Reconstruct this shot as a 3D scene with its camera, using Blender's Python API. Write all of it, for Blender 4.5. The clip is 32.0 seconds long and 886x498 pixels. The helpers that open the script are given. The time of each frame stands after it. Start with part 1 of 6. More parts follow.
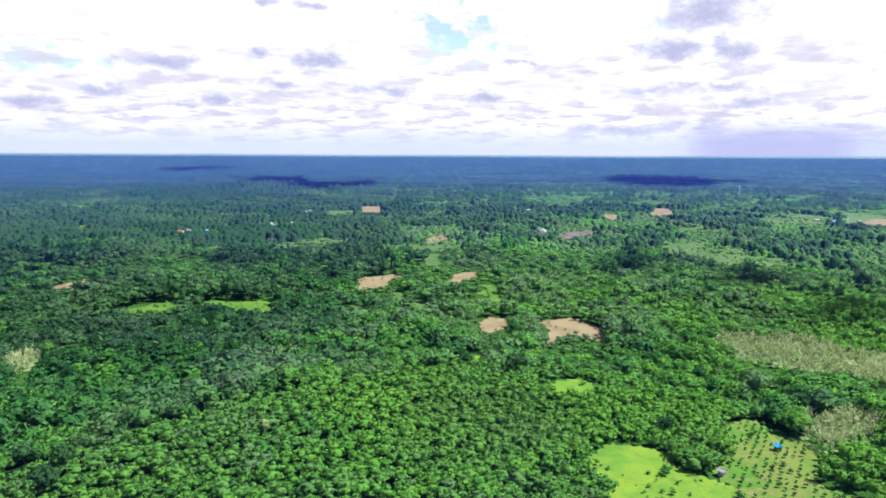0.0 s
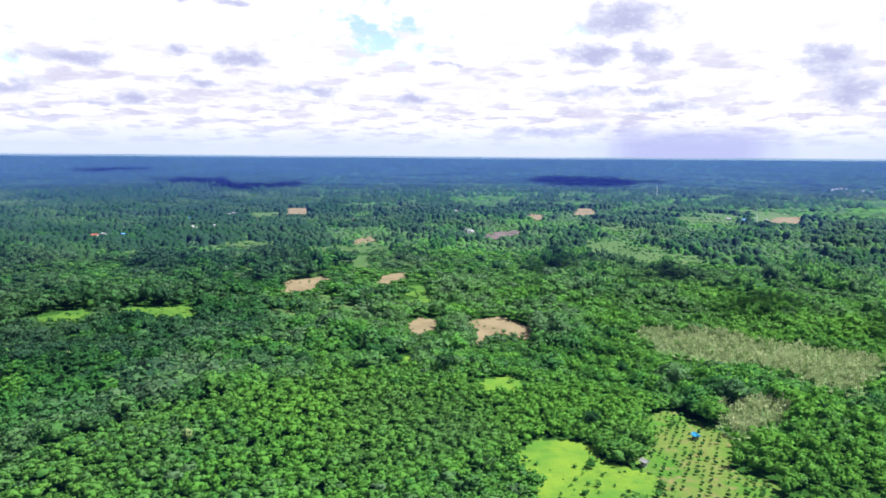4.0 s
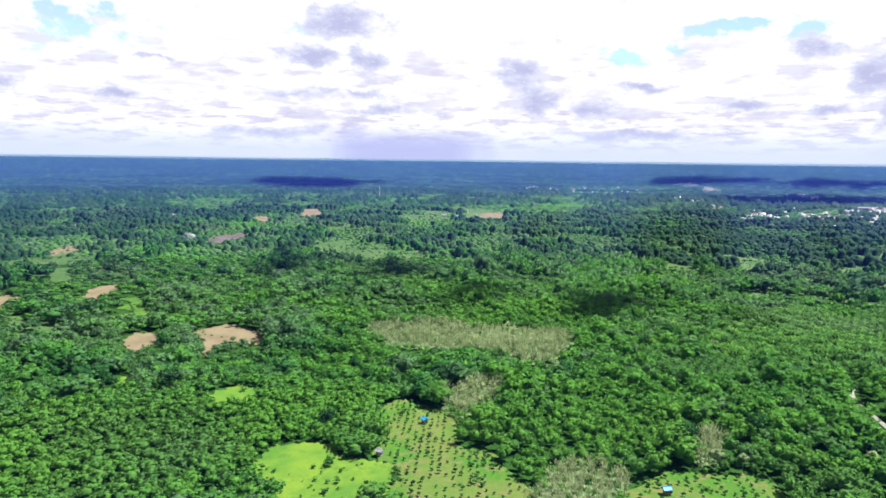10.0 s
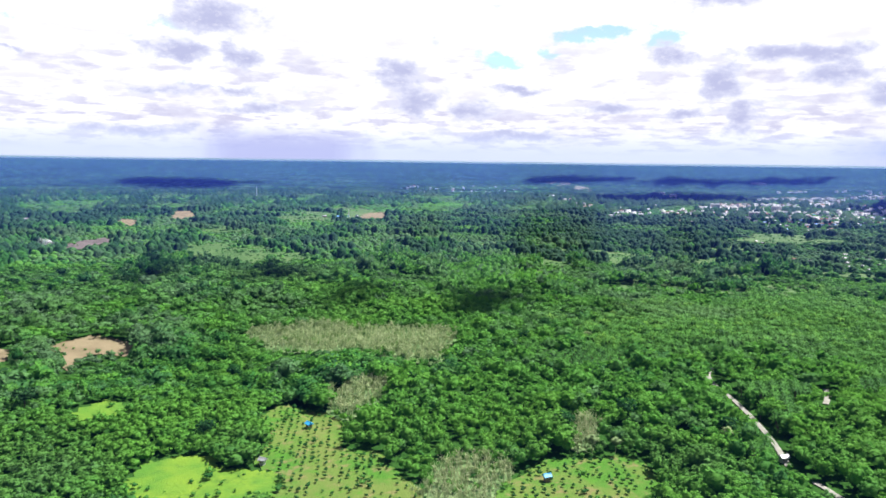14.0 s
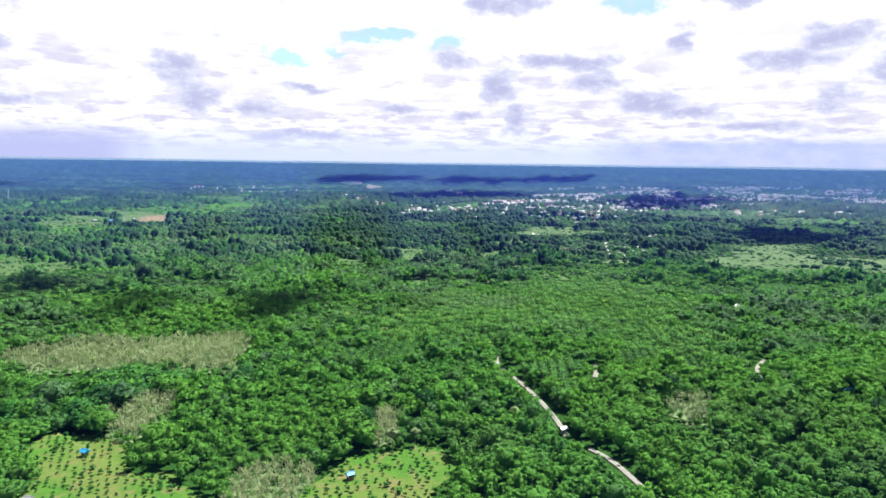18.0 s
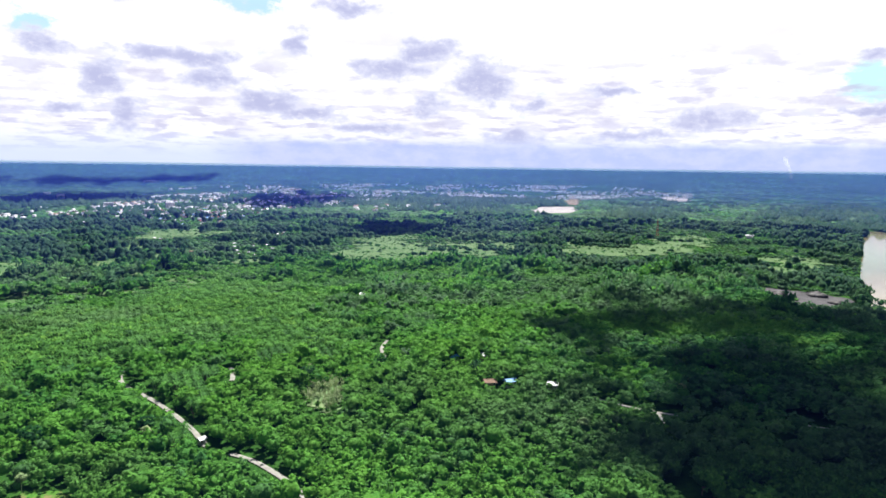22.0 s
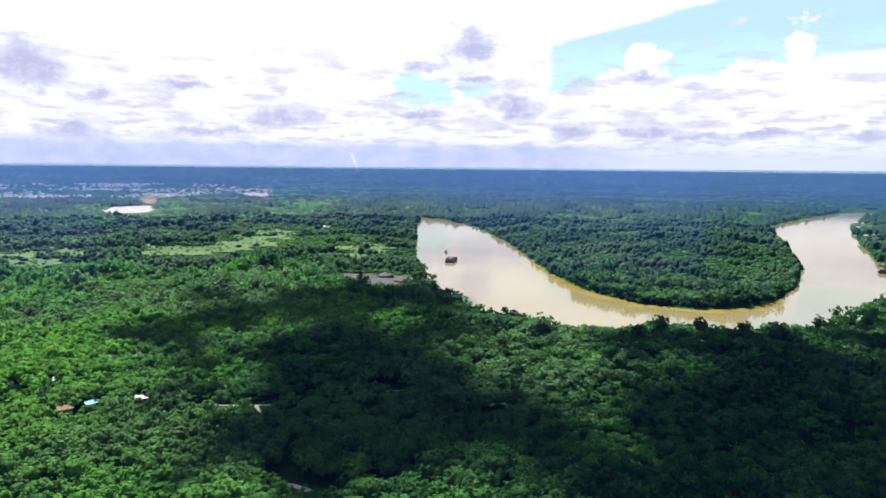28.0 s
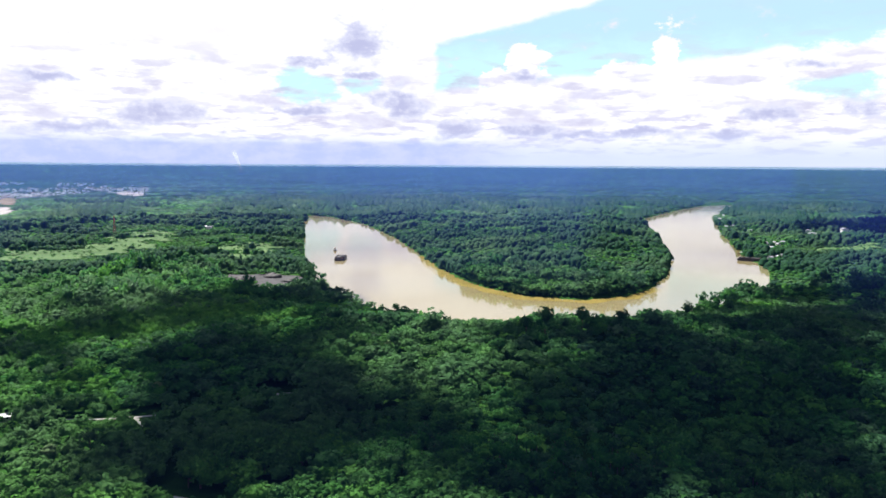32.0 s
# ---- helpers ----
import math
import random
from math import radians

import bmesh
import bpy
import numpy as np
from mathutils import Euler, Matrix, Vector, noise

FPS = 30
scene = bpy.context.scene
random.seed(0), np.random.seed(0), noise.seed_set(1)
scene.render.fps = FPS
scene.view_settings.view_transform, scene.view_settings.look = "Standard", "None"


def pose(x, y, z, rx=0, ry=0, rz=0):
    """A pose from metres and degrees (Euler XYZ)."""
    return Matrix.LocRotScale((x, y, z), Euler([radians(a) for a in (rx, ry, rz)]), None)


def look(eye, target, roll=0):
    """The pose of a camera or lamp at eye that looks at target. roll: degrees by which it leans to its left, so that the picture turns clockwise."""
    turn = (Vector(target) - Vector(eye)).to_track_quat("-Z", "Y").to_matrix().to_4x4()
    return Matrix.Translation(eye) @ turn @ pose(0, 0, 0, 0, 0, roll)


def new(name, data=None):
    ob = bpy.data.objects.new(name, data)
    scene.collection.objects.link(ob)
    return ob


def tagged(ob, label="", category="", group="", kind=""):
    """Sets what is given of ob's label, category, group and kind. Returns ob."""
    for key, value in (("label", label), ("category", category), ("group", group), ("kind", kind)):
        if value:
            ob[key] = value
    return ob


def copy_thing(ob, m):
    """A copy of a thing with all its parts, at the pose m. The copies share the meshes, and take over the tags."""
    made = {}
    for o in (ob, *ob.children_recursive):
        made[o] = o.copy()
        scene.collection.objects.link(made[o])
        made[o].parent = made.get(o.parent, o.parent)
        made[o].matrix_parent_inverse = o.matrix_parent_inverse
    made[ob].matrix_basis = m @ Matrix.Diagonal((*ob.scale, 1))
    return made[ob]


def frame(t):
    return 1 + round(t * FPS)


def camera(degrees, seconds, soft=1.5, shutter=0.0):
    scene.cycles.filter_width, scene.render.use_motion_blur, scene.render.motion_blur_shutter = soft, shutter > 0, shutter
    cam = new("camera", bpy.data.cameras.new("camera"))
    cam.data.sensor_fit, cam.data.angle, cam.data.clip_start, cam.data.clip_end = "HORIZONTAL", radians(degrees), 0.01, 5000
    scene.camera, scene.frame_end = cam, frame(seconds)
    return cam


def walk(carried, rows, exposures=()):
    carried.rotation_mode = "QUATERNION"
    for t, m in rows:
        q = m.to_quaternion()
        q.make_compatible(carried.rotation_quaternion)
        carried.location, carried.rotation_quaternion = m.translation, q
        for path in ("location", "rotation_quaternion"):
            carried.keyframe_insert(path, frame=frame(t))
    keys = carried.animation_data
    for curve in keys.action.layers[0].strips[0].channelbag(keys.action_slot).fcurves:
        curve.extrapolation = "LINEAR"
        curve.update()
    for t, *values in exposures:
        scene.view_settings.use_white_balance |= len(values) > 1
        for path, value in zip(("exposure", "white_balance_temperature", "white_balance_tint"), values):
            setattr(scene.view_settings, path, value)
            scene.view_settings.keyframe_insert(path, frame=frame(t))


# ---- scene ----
# A slow turn of a hovering drone above a wooded plain with a river bend and a far town.
EYE = (0.0, 0.0, 140.0)
SUN_HEADING, SUN_HEIGHT = -95.0, 58.0    # degrees: to the left from +y, above the horizon

VIEW = [  # seconds, heading, tilt, roll in degrees
    (0.0, 0.0, -7.69, 0.26), (0.5, -0.36, -7.68, 0.26), (1.0, -1.53, -7.67, 0.27), (1.5, -2.54, -7.65, 0.28),
    (2.0, -3.27, -7.63, 0.3), (2.5, -3.93, -7.62, 0.31), (3.0, -4.54, -7.6, 0.34), (3.5, -5.27, -7.58, 0.38),
    (5.5, -10.03, -7.54, 0.42), (6.0, -12.33, -7.51, 0.47), (6.5, -14.42, -7.48, 0.5), (7.0, -16.39, -7.46, 0.53),
    (7.5, -18.24, -7.44, 0.55), (8.0, -20.09, -7.42, 0.58), (8.5, -21.9, -7.39, 0.61), (9.0, -23.9, -7.37, 0.63),
    (9.5, -26.14, -7.34, 0.66), (10.0, -28.63, -7.31, 0.69), (10.5, -31.16, -7.28, 0.71), (11.0, -33.39, -7.26, 0.73),
    (11.5, -34.96, -7.24, 0.75), (12.0, -36.22, -7.23, 0.76), (12.5, -37.0, -7.23, 0.76), (13.0, -37.53, -7.22, 0.75),
    (13.5, -37.95, -7.2, 0.74), (15.5, -42.62, -7.18, 0.75), (16.0, -45.0, -7.15, 0.77), (16.5, -47.52, -7.12, 0.79),
    (17.0, -50.19, -7.1, 0.79), (17.5, -52.85, -7.08, 0.79), (18.0, -55.69, -7.05, 0.78), (18.5, -58.73, -7.02, 0.79),
    (19.0, -62.25, -6.99, 0.79), (19.5, -65.96, -6.94, 0.8), (20.0, -70.05, -6.9, 0.8), (20.5, -74.24, -6.86, 0.79),
    (21.0, -78.17, -6.82, 0.78), (21.5, -82.18, -6.78, 0.78), (22.0, -86.16, -6.74, 0.78), (22.5, -89.88, -6.71, 0.79),
    (23.0, -93.59, -6.68, 0.78), (23.5, -97.36, -6.67, 0.77), (24.0, -100.44, -6.66, 0.73), (24.5, -102.8, -6.65, 0.68),
    (26.5, -111.44, -6.66, 0.63), (27.0, -114.18, -6.66, 0.6), (27.5, -116.98, -6.67, 0.58), (28.0, -119.99, -6.67, 0.56),
    (28.5, -122.86, -6.68, 0.55), (29.0, -125.28, -6.7, 0.53), (29.5, -126.62, -6.71, 0.51), (30.0, -127.47, -6.73, 0.49),
    (30.5, -128.13, -6.76, 0.47), (31.0, -128.71, -6.8, 0.43), (31.5, -129.07, -6.82, 0.4), (32.0, -129.25, -6.85, 0.36),
]


def facing(heading, tilt=0.0):
    h, p = radians(heading), radians(tilt)
    return Vector((-math.sin(h) * math.cos(p), math.cos(h) * math.cos(p), math.sin(p)))


cam = camera(65.73, 32.0, soft=1.6)
walk(cam, [(t, look(EYE, Vector(EYE) + facing(h, p) * 100.0, r)) for t, h, p, r in VIEW])

# ---- light ----
SUNWARD = facing(SUN_HEADING, SUN_HEIGHT)
scene.view_settings.exposure = 1.35
sun = new("sun", bpy.data.lights.new("sun", "SUN"))
sun.data.energy, sun.data.angle, sun.data.color = 5.0, radians(1.1), (1.0, 0.96, 0.88)
sun.matrix_world = look((0, 0, 2500), Vector((0, 0, 2500)) - SUNWARD)


class Nodes:
    """A short way to write node trees."""

    def __init__(self, tree):
        self.tree = tree
        tree.nodes.clear()

    def add(self, kind, values=(), **settings):
        node = self.tree.nodes.new(kind)
        for key, value in settings.items():
            setattr(node, key, value)
        for key, value in dict(values).items():
            self.put(node.inputs[key], value)
        return node

    def put(self, socket, value):
        if isinstance(value, bpy.types.NodeSocket):
            self.tree.links.new(value, socket)
        else:
            socket.default_value = value

    def math(self, op, a, b=0.0, c=0.0, clamp=False):
        node = self.add("ShaderNodeMath", operation=op, use_clamp=clamp)
        for socket, value in zip(node.inputs, (a, b, c)):
            self.put(socket, value)
        return node.outputs[0]

    def vec(self, op, a, b=(0, 0, 0), out=0):
        node = self.add("ShaderNodeVectorMath", operation=op)
        self.put(node.inputs[0], a)
        self.put(node.inputs[1], b)
        return node.outputs[out]

    def noise(self, vector, scale, detail=4.0, rough=0.55, out="Fac"):
        node = self.add("ShaderNodeTexNoise", {"Scale": scale, "Detail": detail, "Roughness": rough})
        if vector is not None:
            self.put(node.inputs["Vector"], vector)
        return node.outputs[out]

    def ramp(self, fac, low, high, a=0.0, b=1.0):
        node = self.add("ShaderNodeMapRange", {"Value": fac, "From Min": low, "From Max": high, "To Min": a, "To Max": b}, interpolation_type="SMOOTHSTEP")
        return node.outputs[0]

    def mix(self, fac, a, b, blend="MIX"):
        node = self.add("ShaderNodeMix", data_type="RGBA", blend_type=blend)
        self.put(node.inputs[0], fac)
        self.put(node.inputs[6], a)
        self.put(node.inputs[7], b)
        return node.outputs[2]


def rgb(r, g, b):
    return (r, g, b, 1.0)


def around(k, marks, sizes):
    return [(h, e, 0.84 * w, 0.84 * v, k) for (h, e), (w, v) in zip(marks, sizes)]


RAIN = -25.5
VEIL = [(-69.2, 0.67)] + [(-132.9, 1.04)]
CLOUD_GREY = [   # seen in the ring of sky: heading, height, half width, half height in degrees
    *around(1.0, [(-20.2, 10.76), (-17.7, 8.04), (-22.4, 8.11), (22.5, 6.98), (10.2, 7.62), (14.6, 7.77), (30.4, 3.79)], [(3.8, 1.5), (2.9, 0.8), (1.7, 1.0), (3.4, 0.7), (2.1, 0.8), (1.3, 0.6), (2.4, 0.6)]),
    *around(0.85, [(26.2, 4.89), (25.3, 3.3), (17.7, 4.38), (20.6, 3.74), (-3.5, 4.81), (12.9, 5.5), (10.2, 11.47), (14.1, 11.66)], [(2.4, 0.6), (2.0, 0.4), (1.7, 0.6), (1.2, 0.5), (2.8, 0.5), (2.0, 0.5), (2.0, 0.4), (1.7, 0.4)]),
    *around(0.8, [(-6.6, 7.55), (-16.4, 5.2), (-14.8, 2.17), (-23.8, 3.97), (-21.3, 5.49), (4.9, 5.31)], [(2.4, 0.3), (2.4, 0.5), (5.5, 0.5), (4.0, 0.5), (3.0, 0.4), (3.0, 0.5)]),
    *around(0.9, [(-34.5, 7.22), (-36.1, 5.14), (-40.3, 4.32), (-51.7, 4.31), (-44.7, 5.93), (-43.7, 2.13)], [(2.4, 1.2), (2.3, 1.6), (3.4, 0.9), (2.8, 0.4), (2.5, 0.4), (7.0, 0.5)]),
    *around(0.9, [(-56.6, 8.25), (-59.9, 6.07), (-63.6, 8.14), (-67.6, 6.75), (-61.3, 3.55), (-42.8, 2.24)], [(1.9, 1.1), (2.0, 1.8), (4.4, 0.8), (3.3, 1.0), (1.7, 1.5), (5.0, 0.4)]),
    *around(1.0, [(-60.0, 12.61), (-78.6, 12.48), (-66.5, 8.08), (-67.9, 6.76), (-72.0, 5.12), (-75.6, 4.09), (-81.8, 7.72), (-84.9, 9.34)], [(3.9, 0.9), (2.9, 0.7), (4.0, 0.7), (2.8, 0.9), (3.0, 1.2), (3.0, 0.7), (3.9, 1.0), (2.9, 1.3)]),
    *around(0.9, [(-89.2, 6.74), (-84.7, 5.05), (-74.1, 9.53), (-91.7, 2.49), (-57.7, 3.94), (-79.9, 3.19)], [(3.3, 1.6), (1.9, 1.3), (1.2, 1.2), (3.0, 0.9), (2.2, 0.5), (4.0, 0.6)]),
    *around(0.95, [(-99.7, 6.27), (-93.0, 5.0), (-107.0, 3.94), (-122.2, 9.74), (-118.1, 4.46), (-91.9, 2.7), (-101.6, 2.81)], [(2.0, 0.5), (2.0, 0.5), (3.9, 1.0), (2.7, 2.1), (2.4, 0.4), (2.5, 0.8), (5.0, 0.6)]),
    *around(0.95, [(-125.7, 5.05), (-89.1, 7.11), (-99.5, 6.2), (-117.8, 4.45), (-130.3, 3.24), (-144.2, 2.72), (-136.9, 3.13), (-135.9, 7.26)], [(2.6, 1.3), (2.6, 2.3), (2.2, 0.5), (2.4, 0.35), (2.4, 0.9), (5.8, 0.5), (2.4, 0.5), (1.2, 0.4)]),
    *around(1.0, [(-125.92, 4.54), (-125.68, 5.44), (-130.58, 2.97), (-140.06, 2.61), (-145.96, 2.71), (-153.92, 4.03)], [(2.0, 0.8), (1.0, 1.2), (2.0, 0.4), (3.4, 0.45), (2.2, 0.35), (2.2, 0.55)]),
    *around(0.95, [(-157.0, 7.54), (-154.0, 4.13), (-160.3, 4.33), (-151.6, 2.63), (-136.0, 3.03), (-122.5, 7.21), (-117.8, 8.17)], [(2.1, 0.5), (1.9, 0.6), (1.2, 0.8), (2.9, 0.4), (2.4, 0.4), (1.6, 0.4), (1.8, 0.6)]),
]
CLOUD_GAPS = [
    *around(0.55, [(-0.7, 9.74), (28.1, 6.76), (-17.4, 9.99)], [(6.0, 2.6), (6.5, 1.0), (2.5, 1.0)]),
    *around(0.8, [(-42.6, 8.38), (-47.1, 8.69), (-55.7, 9.73), (-51.9, 10.49)], [(1.9, 0.6), (1.5, 0.4), (1.8, 0.9), (2.0, 0.5)]),
    *around(0.9, [(-70.6, 12.46), (-42.9, 8.3), (-50.1, 10.06), (-55.4, 9.42)], [(2.6, 1.0), (1.8, 0.7), (3.2, 0.7), (1.5, 0.6)]),
    *around(1.0, [(-117.16, 6.64), (-119.44, 6.25), (-122.43, 6.53)], [(2.2, 1.7), (1.8, 1.2), (2.2, 0.8)]),
    *around(0.9, [(-158.3, 9.44), (-159.2, 5.93)], [(4.0, 1.0), (3.5, 1.0)]),
]
WHITE_HEAPS = [*around(1.0, [(-135.89, 8.29), (-146.63, 9.18), (-134.37, 6.78), (-143.69, 7.24)], [(2.0, 1.5), (1.5, 1.9), (2.6, 1.3), (2.6, 1.2)])]
WEDGE = ((-128.4, 9.97, -0.230), (-128.2, 5.91, -0.101))   # upper and lower edge of the clear sky: heading, height, slope


def make_world():
    world = bpy.data.worlds.new("sky")
    scene.world = world
    world.use_nodes = True
    n = Nodes(world.node_tree)
    d = n.vec("NORMALIZE", n.add("ShaderNodeTexCoord").outputs["Generated"])
    xyz = n.add("ShaderNodeSeparateXYZ", {0: d})
    z = xyz.outputs[2]
    high = n.math("MAXIMUM", z, 0.0)
    sky = n.add("ShaderNodeTexSky", sky_type="NISHITA", sun_disc=False, sun_elevation=radians(SUN_HEIGHT), sun_rotation=radians(-SUN_HEADING), air_density=1.0, dust_density=1.0).outputs[0]
    blue = n.mix(1.0, sky, rgb(0.08, 0.08, 0.08), "MULTIPLY")
    # heading and height in degrees; heading is cut far behind the view
    turn = n.math("ARCTAN2", n.math("MULTIPLY", xyz.outputs[0], -1.0), xyz.outputs[1])
    turn = n.math("MULTIPLY", turn, 180 / math.pi)
    turn = n.math("SUBTRACT", turn, n.math("MULTIPLY", n.math("GREATER_THAN", turn, 120.0), 360.0))
    tall = n.math("MULTIPLY", n.math("ARCSINE", z), 180 / math.pi)
    place = n.add("ShaderNodeCombineXYZ", {0: turn, 1: tall, 2: 0.0}).outputs[0]
    flat = n.math("DIVIDE", 1.0, n.math("ADD", high, 0.09))
    deck = n.add("ShaderNodeCombineXYZ", {0: n.math("MULTIPLY", xyz.outputs[0], flat), 1: n.math("MULTIPLY", xyz.outputs[1], flat), 2: n.math("MULTIPLY", high, 9.0)}).outputs[0]
    puff_at = n.vec("MULTIPLY", place, (0.40, 0.66, 0.0))
    puff = n.noise(puff_at, 1.15, 8.0, 0.60)
    warp = n.vec("MULTIPLY", n.vec("SUBTRACT", n.noise(puff_at, 0.9, 5.0, 0.6, "Color"), (0.5, 0.5, 0.5)), (3.6, 1.9, 0.0))
    bent = n.vec("ADD", place, warp)

    def field(marks):
        total = 0.0
        for head, up, w, v, k in marks:
            node = n.add("ShaderNodeVectorMath", operation="MULTIPLY_ADD")
            n.put(node.inputs[0], bent)
            node.inputs[1].default_value, node.inputs[2].default_value = (1 / w, 1 / v, 0), (-head / w, -up / v, 0)
            far = n.vec("LENGTH", node.outputs[0], out=1)
            total = n.math("MAXIMUM", n.math("MULTIPLY_ADD", far, -0.6 * k, k), total)
        return total

    ragged = n.math("MULTIPLY", n.math("SUBTRACT", puff, 0.5), 1.75)
    lump = n.math("ADD", field(CLOUD_GREY), ragged)
    grey = n.ramp(lump, 0.12, 0.58)
    gap = n.ramp(n.math("ADD", field(CLOUD_GAPS), ragged), 0.22, 0.58)
    side = n.add("ShaderNodeSeparateXYZ", {0: n.vec("ADD", place, n.vec("MULTIPLY", warp, (0.5, 0.45, 0.0)))})
    edges = [n.math("SUBTRACT", side.outputs[1], n.math("MULTIPLY_ADD", n.math("SUBTRACT", side.outputs[0], head), slope, up)) for head, up, slope in WEDGE]
    wedge = n.math("MINIMUM", n.math("MINIMUM", n.math("MULTIPLY", edges[0], -1.0), edges[1]), n.math("SUBTRACT", WEDGE[0][0], side.outputs[0]))
    gap = n.math("MAXIMUM", gap, n.ramp(wedge, -0.15, 0.45))
    gap = n.math("MULTIPLY", gap, n.math("SUBTRACT", 1.0, n.ramp(n.math("ADD", field(WHITE_HEAPS), ragged), 0.3, 0.45)))
    # rows of small clouds low in the sky
    rows = n.vec("MULTIPLY", place, (0.24, 0.95, 0.0))
    small = n.ramp(n.noise(rows, 1.0, 7.0, 0.56), 0.48, 0.63)
    fine = n.ramp(n.noise(n.vec("MULTIPLY", place, (0.40, 2.0, 0.0)), 1.0, 6.0, 0.56), 0.46, 0.61)
    small = n.math("MULTIPLY", small, n.math("MULTIPLY", n.ramp(tall, 2.0, 3.5), n.ramp(tall, 11.0, 6.5, 0.10, 0.72)))
    fine = n.math("MULTIPLY", fine, n.math("MULTIPLY", n.ramp(tall, 0.5, 1.3), n.ramp(tall, 7.0, 3.5, 0.0, 0.8)))
    small = n.math("MAXIMUM", small, fine)
    tone = n.mix(n.ramp(lump, 0.2, 0.95), rgb(0.84, 0.86, 1.03), rgb(0.54, 0.56, 0.81))
    tone = n.mix(n.ramp(n.noise(puff_at, 3.2, 5.0, 0.6), 0.52, 0.70, 0.0, 0.5), tone, rgb(0.86, 0.86, 1.0))
    body = n.mix(n.ramp(n.noise(puff_at, 0.35, 3.0), 0.35, 0.6), rgb(1.0, 0.99, 1.05), rgb(1.12, 1.12, 1.12))
    clear = n.mix(0.93, blue, n.mix(n.ramp(n.math("MULTIPLY_ADD", puff, 3.0, tall), 9.5, 12.5), rgb(0.66, 1.0, 1.03), rgb(0.58, 0.86, 1.08)))
    full = n.mix(gap, body, clear)
    full = n.mix(small, full, n.mix(n.ramp(puff, 0.35, 0.65), rgb(0.57, 0.56, 0.80), rgb(0.74, 0.74, 0.96)))
    full = n.mix(grey, full, tone)
    # pale violet air and a curtain of rain above the horizon
    full = n.mix(n.ramp(z, 0.058, 0.010, 0.0, 0.85), full, rgb(0.67, 0.76, 1.06))
    low = n.math("MULTIPLY_ADD", puff, 0.012, z)
    veil = n.math("MULTIPLY", n.ramp(turn, VEIL[0][0] + 3.0, VEIL[0][0] - 3.0), n.ramp(turn, VEIL[1][0] - 4.0, VEIL[1][0] + 4.0))
    full = n.mix(n.math("MULTIPLY", veil, n.ramp(low, 0.046, 0.034, 0.0, 0.85)), full, n.mix(n.ramp(puff, 0.35, 0.65), rgb(0.50, 0.59, 1.0), rgb(0.62, 0.68, 1.02)))
    drift = n.math("MULTIPLY_ADD", n.noise(n.vec("MULTIPLY", place, (0.5, 0.12, 0.0)), 1.0, 4.0), 5.0, -2.5)
    rain = n.math("MULTIPLY", n.ramp(n.math("ABSOLUTE", n.math("ADD", n.math("SUBTRACT", turn, RAIN), drift)), 8.5, 3.0), n.ramp(n.math("MULTIPLY_ADD", puff, 0.03, z), 0.07, 0.035))
    full = n.mix(n.math("MULTIPLY", rain, 0.7), full, rgb(0.45, 0.48, 0.86))
    # overhead the cloud breaks up
    part = n.ramp(n.noise(deck, 1.1, 6.0, 0.6), 0.45, 0.6)
    above = n.mix(n.math("MULTIPLY", part, 0.12), blue, body)
    full = n.mix(n.ramp(z, 0.25, 0.34), full, above)
    back = n.add("ShaderNodeBackground", {"Color": full, "Strength": 0.41})
    n.add("ShaderNodeOutputWorld", {"Surface": back.outputs[0]})


make_world()

# terrain begin
WATER = -3.0
OUTER = [(1803, -953), (1481, -777), (1111, -582), (885, -467), (771, -419), (649, -383), (530, -364), (405, -377), (368, -440), (355, -541), (368, -699), (394, -854), (454, -971), (568, -1114), (790, -1453), (1045, -1864), (1308, -2491), (1463, -2954)]
INNER = [(1702, -981), (1420, -919), (1096, -784), (876, -672), (732, -599), (616, -554), (527, -549), (474, -585), (458, -639), (470, -707), (516, -812), (609, -964), (857, -1293), (1129, -1629), (1278, -2011), (1420, -2457), (1538, -3022)]
RIVER = OUTER + INNER[::-1]
HILLS = [(330, -330, 10, 110), (300, -450, 12, 90), (60, -420, 10, 100), (500, -250, 7, 120), (-150, 420, 5, 120), (420, 240, 6, 130), (900, 150, 8, 200), (-500, 900, 12, 260), (300, 1100, 10, 250), (-700, 2300, 24, 170), (-560, 2380, 14, 140), *[(x * 0.86, y * 0.86, 9, 55) for x, y in OUTER[6:12]]]


def inside(px, py, poly):
    """Which points lie in the polygon."""
    hit = np.zeros(np.shape(px), bool)
    for (ax, ay), (bx, by) in zip(poly, poly[1:] + poly[:1]):
        cross = (ay > py) != (by > py)
        hit ^= cross & (px < (bx - ax) * (py - ay) / (by - ay if by != ay else 1e-9) + ax)
    return hit


def rim(px, py, poly, closed=True):
    """Distance to the polygon's outline."""
    best = np.full(np.shape(px), 1e9)
    ends = poly[1:] + poly[:1] if closed else poly[1:]
    for (ax, ay), (bx, by) in zip(poly, ends):
        ux, uy = bx - ax, by - ay
        k = np.clip(((px - ax) * ux + (py - ay) * uy) / (ux * ux + uy * uy + 1e-9), 0, 1)
        best = np.minimum(best, np.hypot(px - ax - k * ux, py - ay - k * uy))
    return best


SPUR = [(-215, 190), (-155, 258), (-121, 290), (-82, 329), (-27, 367), (33, 398), (85, 392)]


def spur(px, py):
    """Distance to the crest of the near spur, and whether a place lies behind it."""
    crest = np.interp(np.degrees(np.arctan2(-px, py)), (-30, -25, -12, -4.7, 4.2, 14, 22.6, 31, 48), (300, 385, 401, 399, 368, 339, 314, 301, 287))
    return rim(px, py, SPUR, False), np.hypot(px, py) > crest


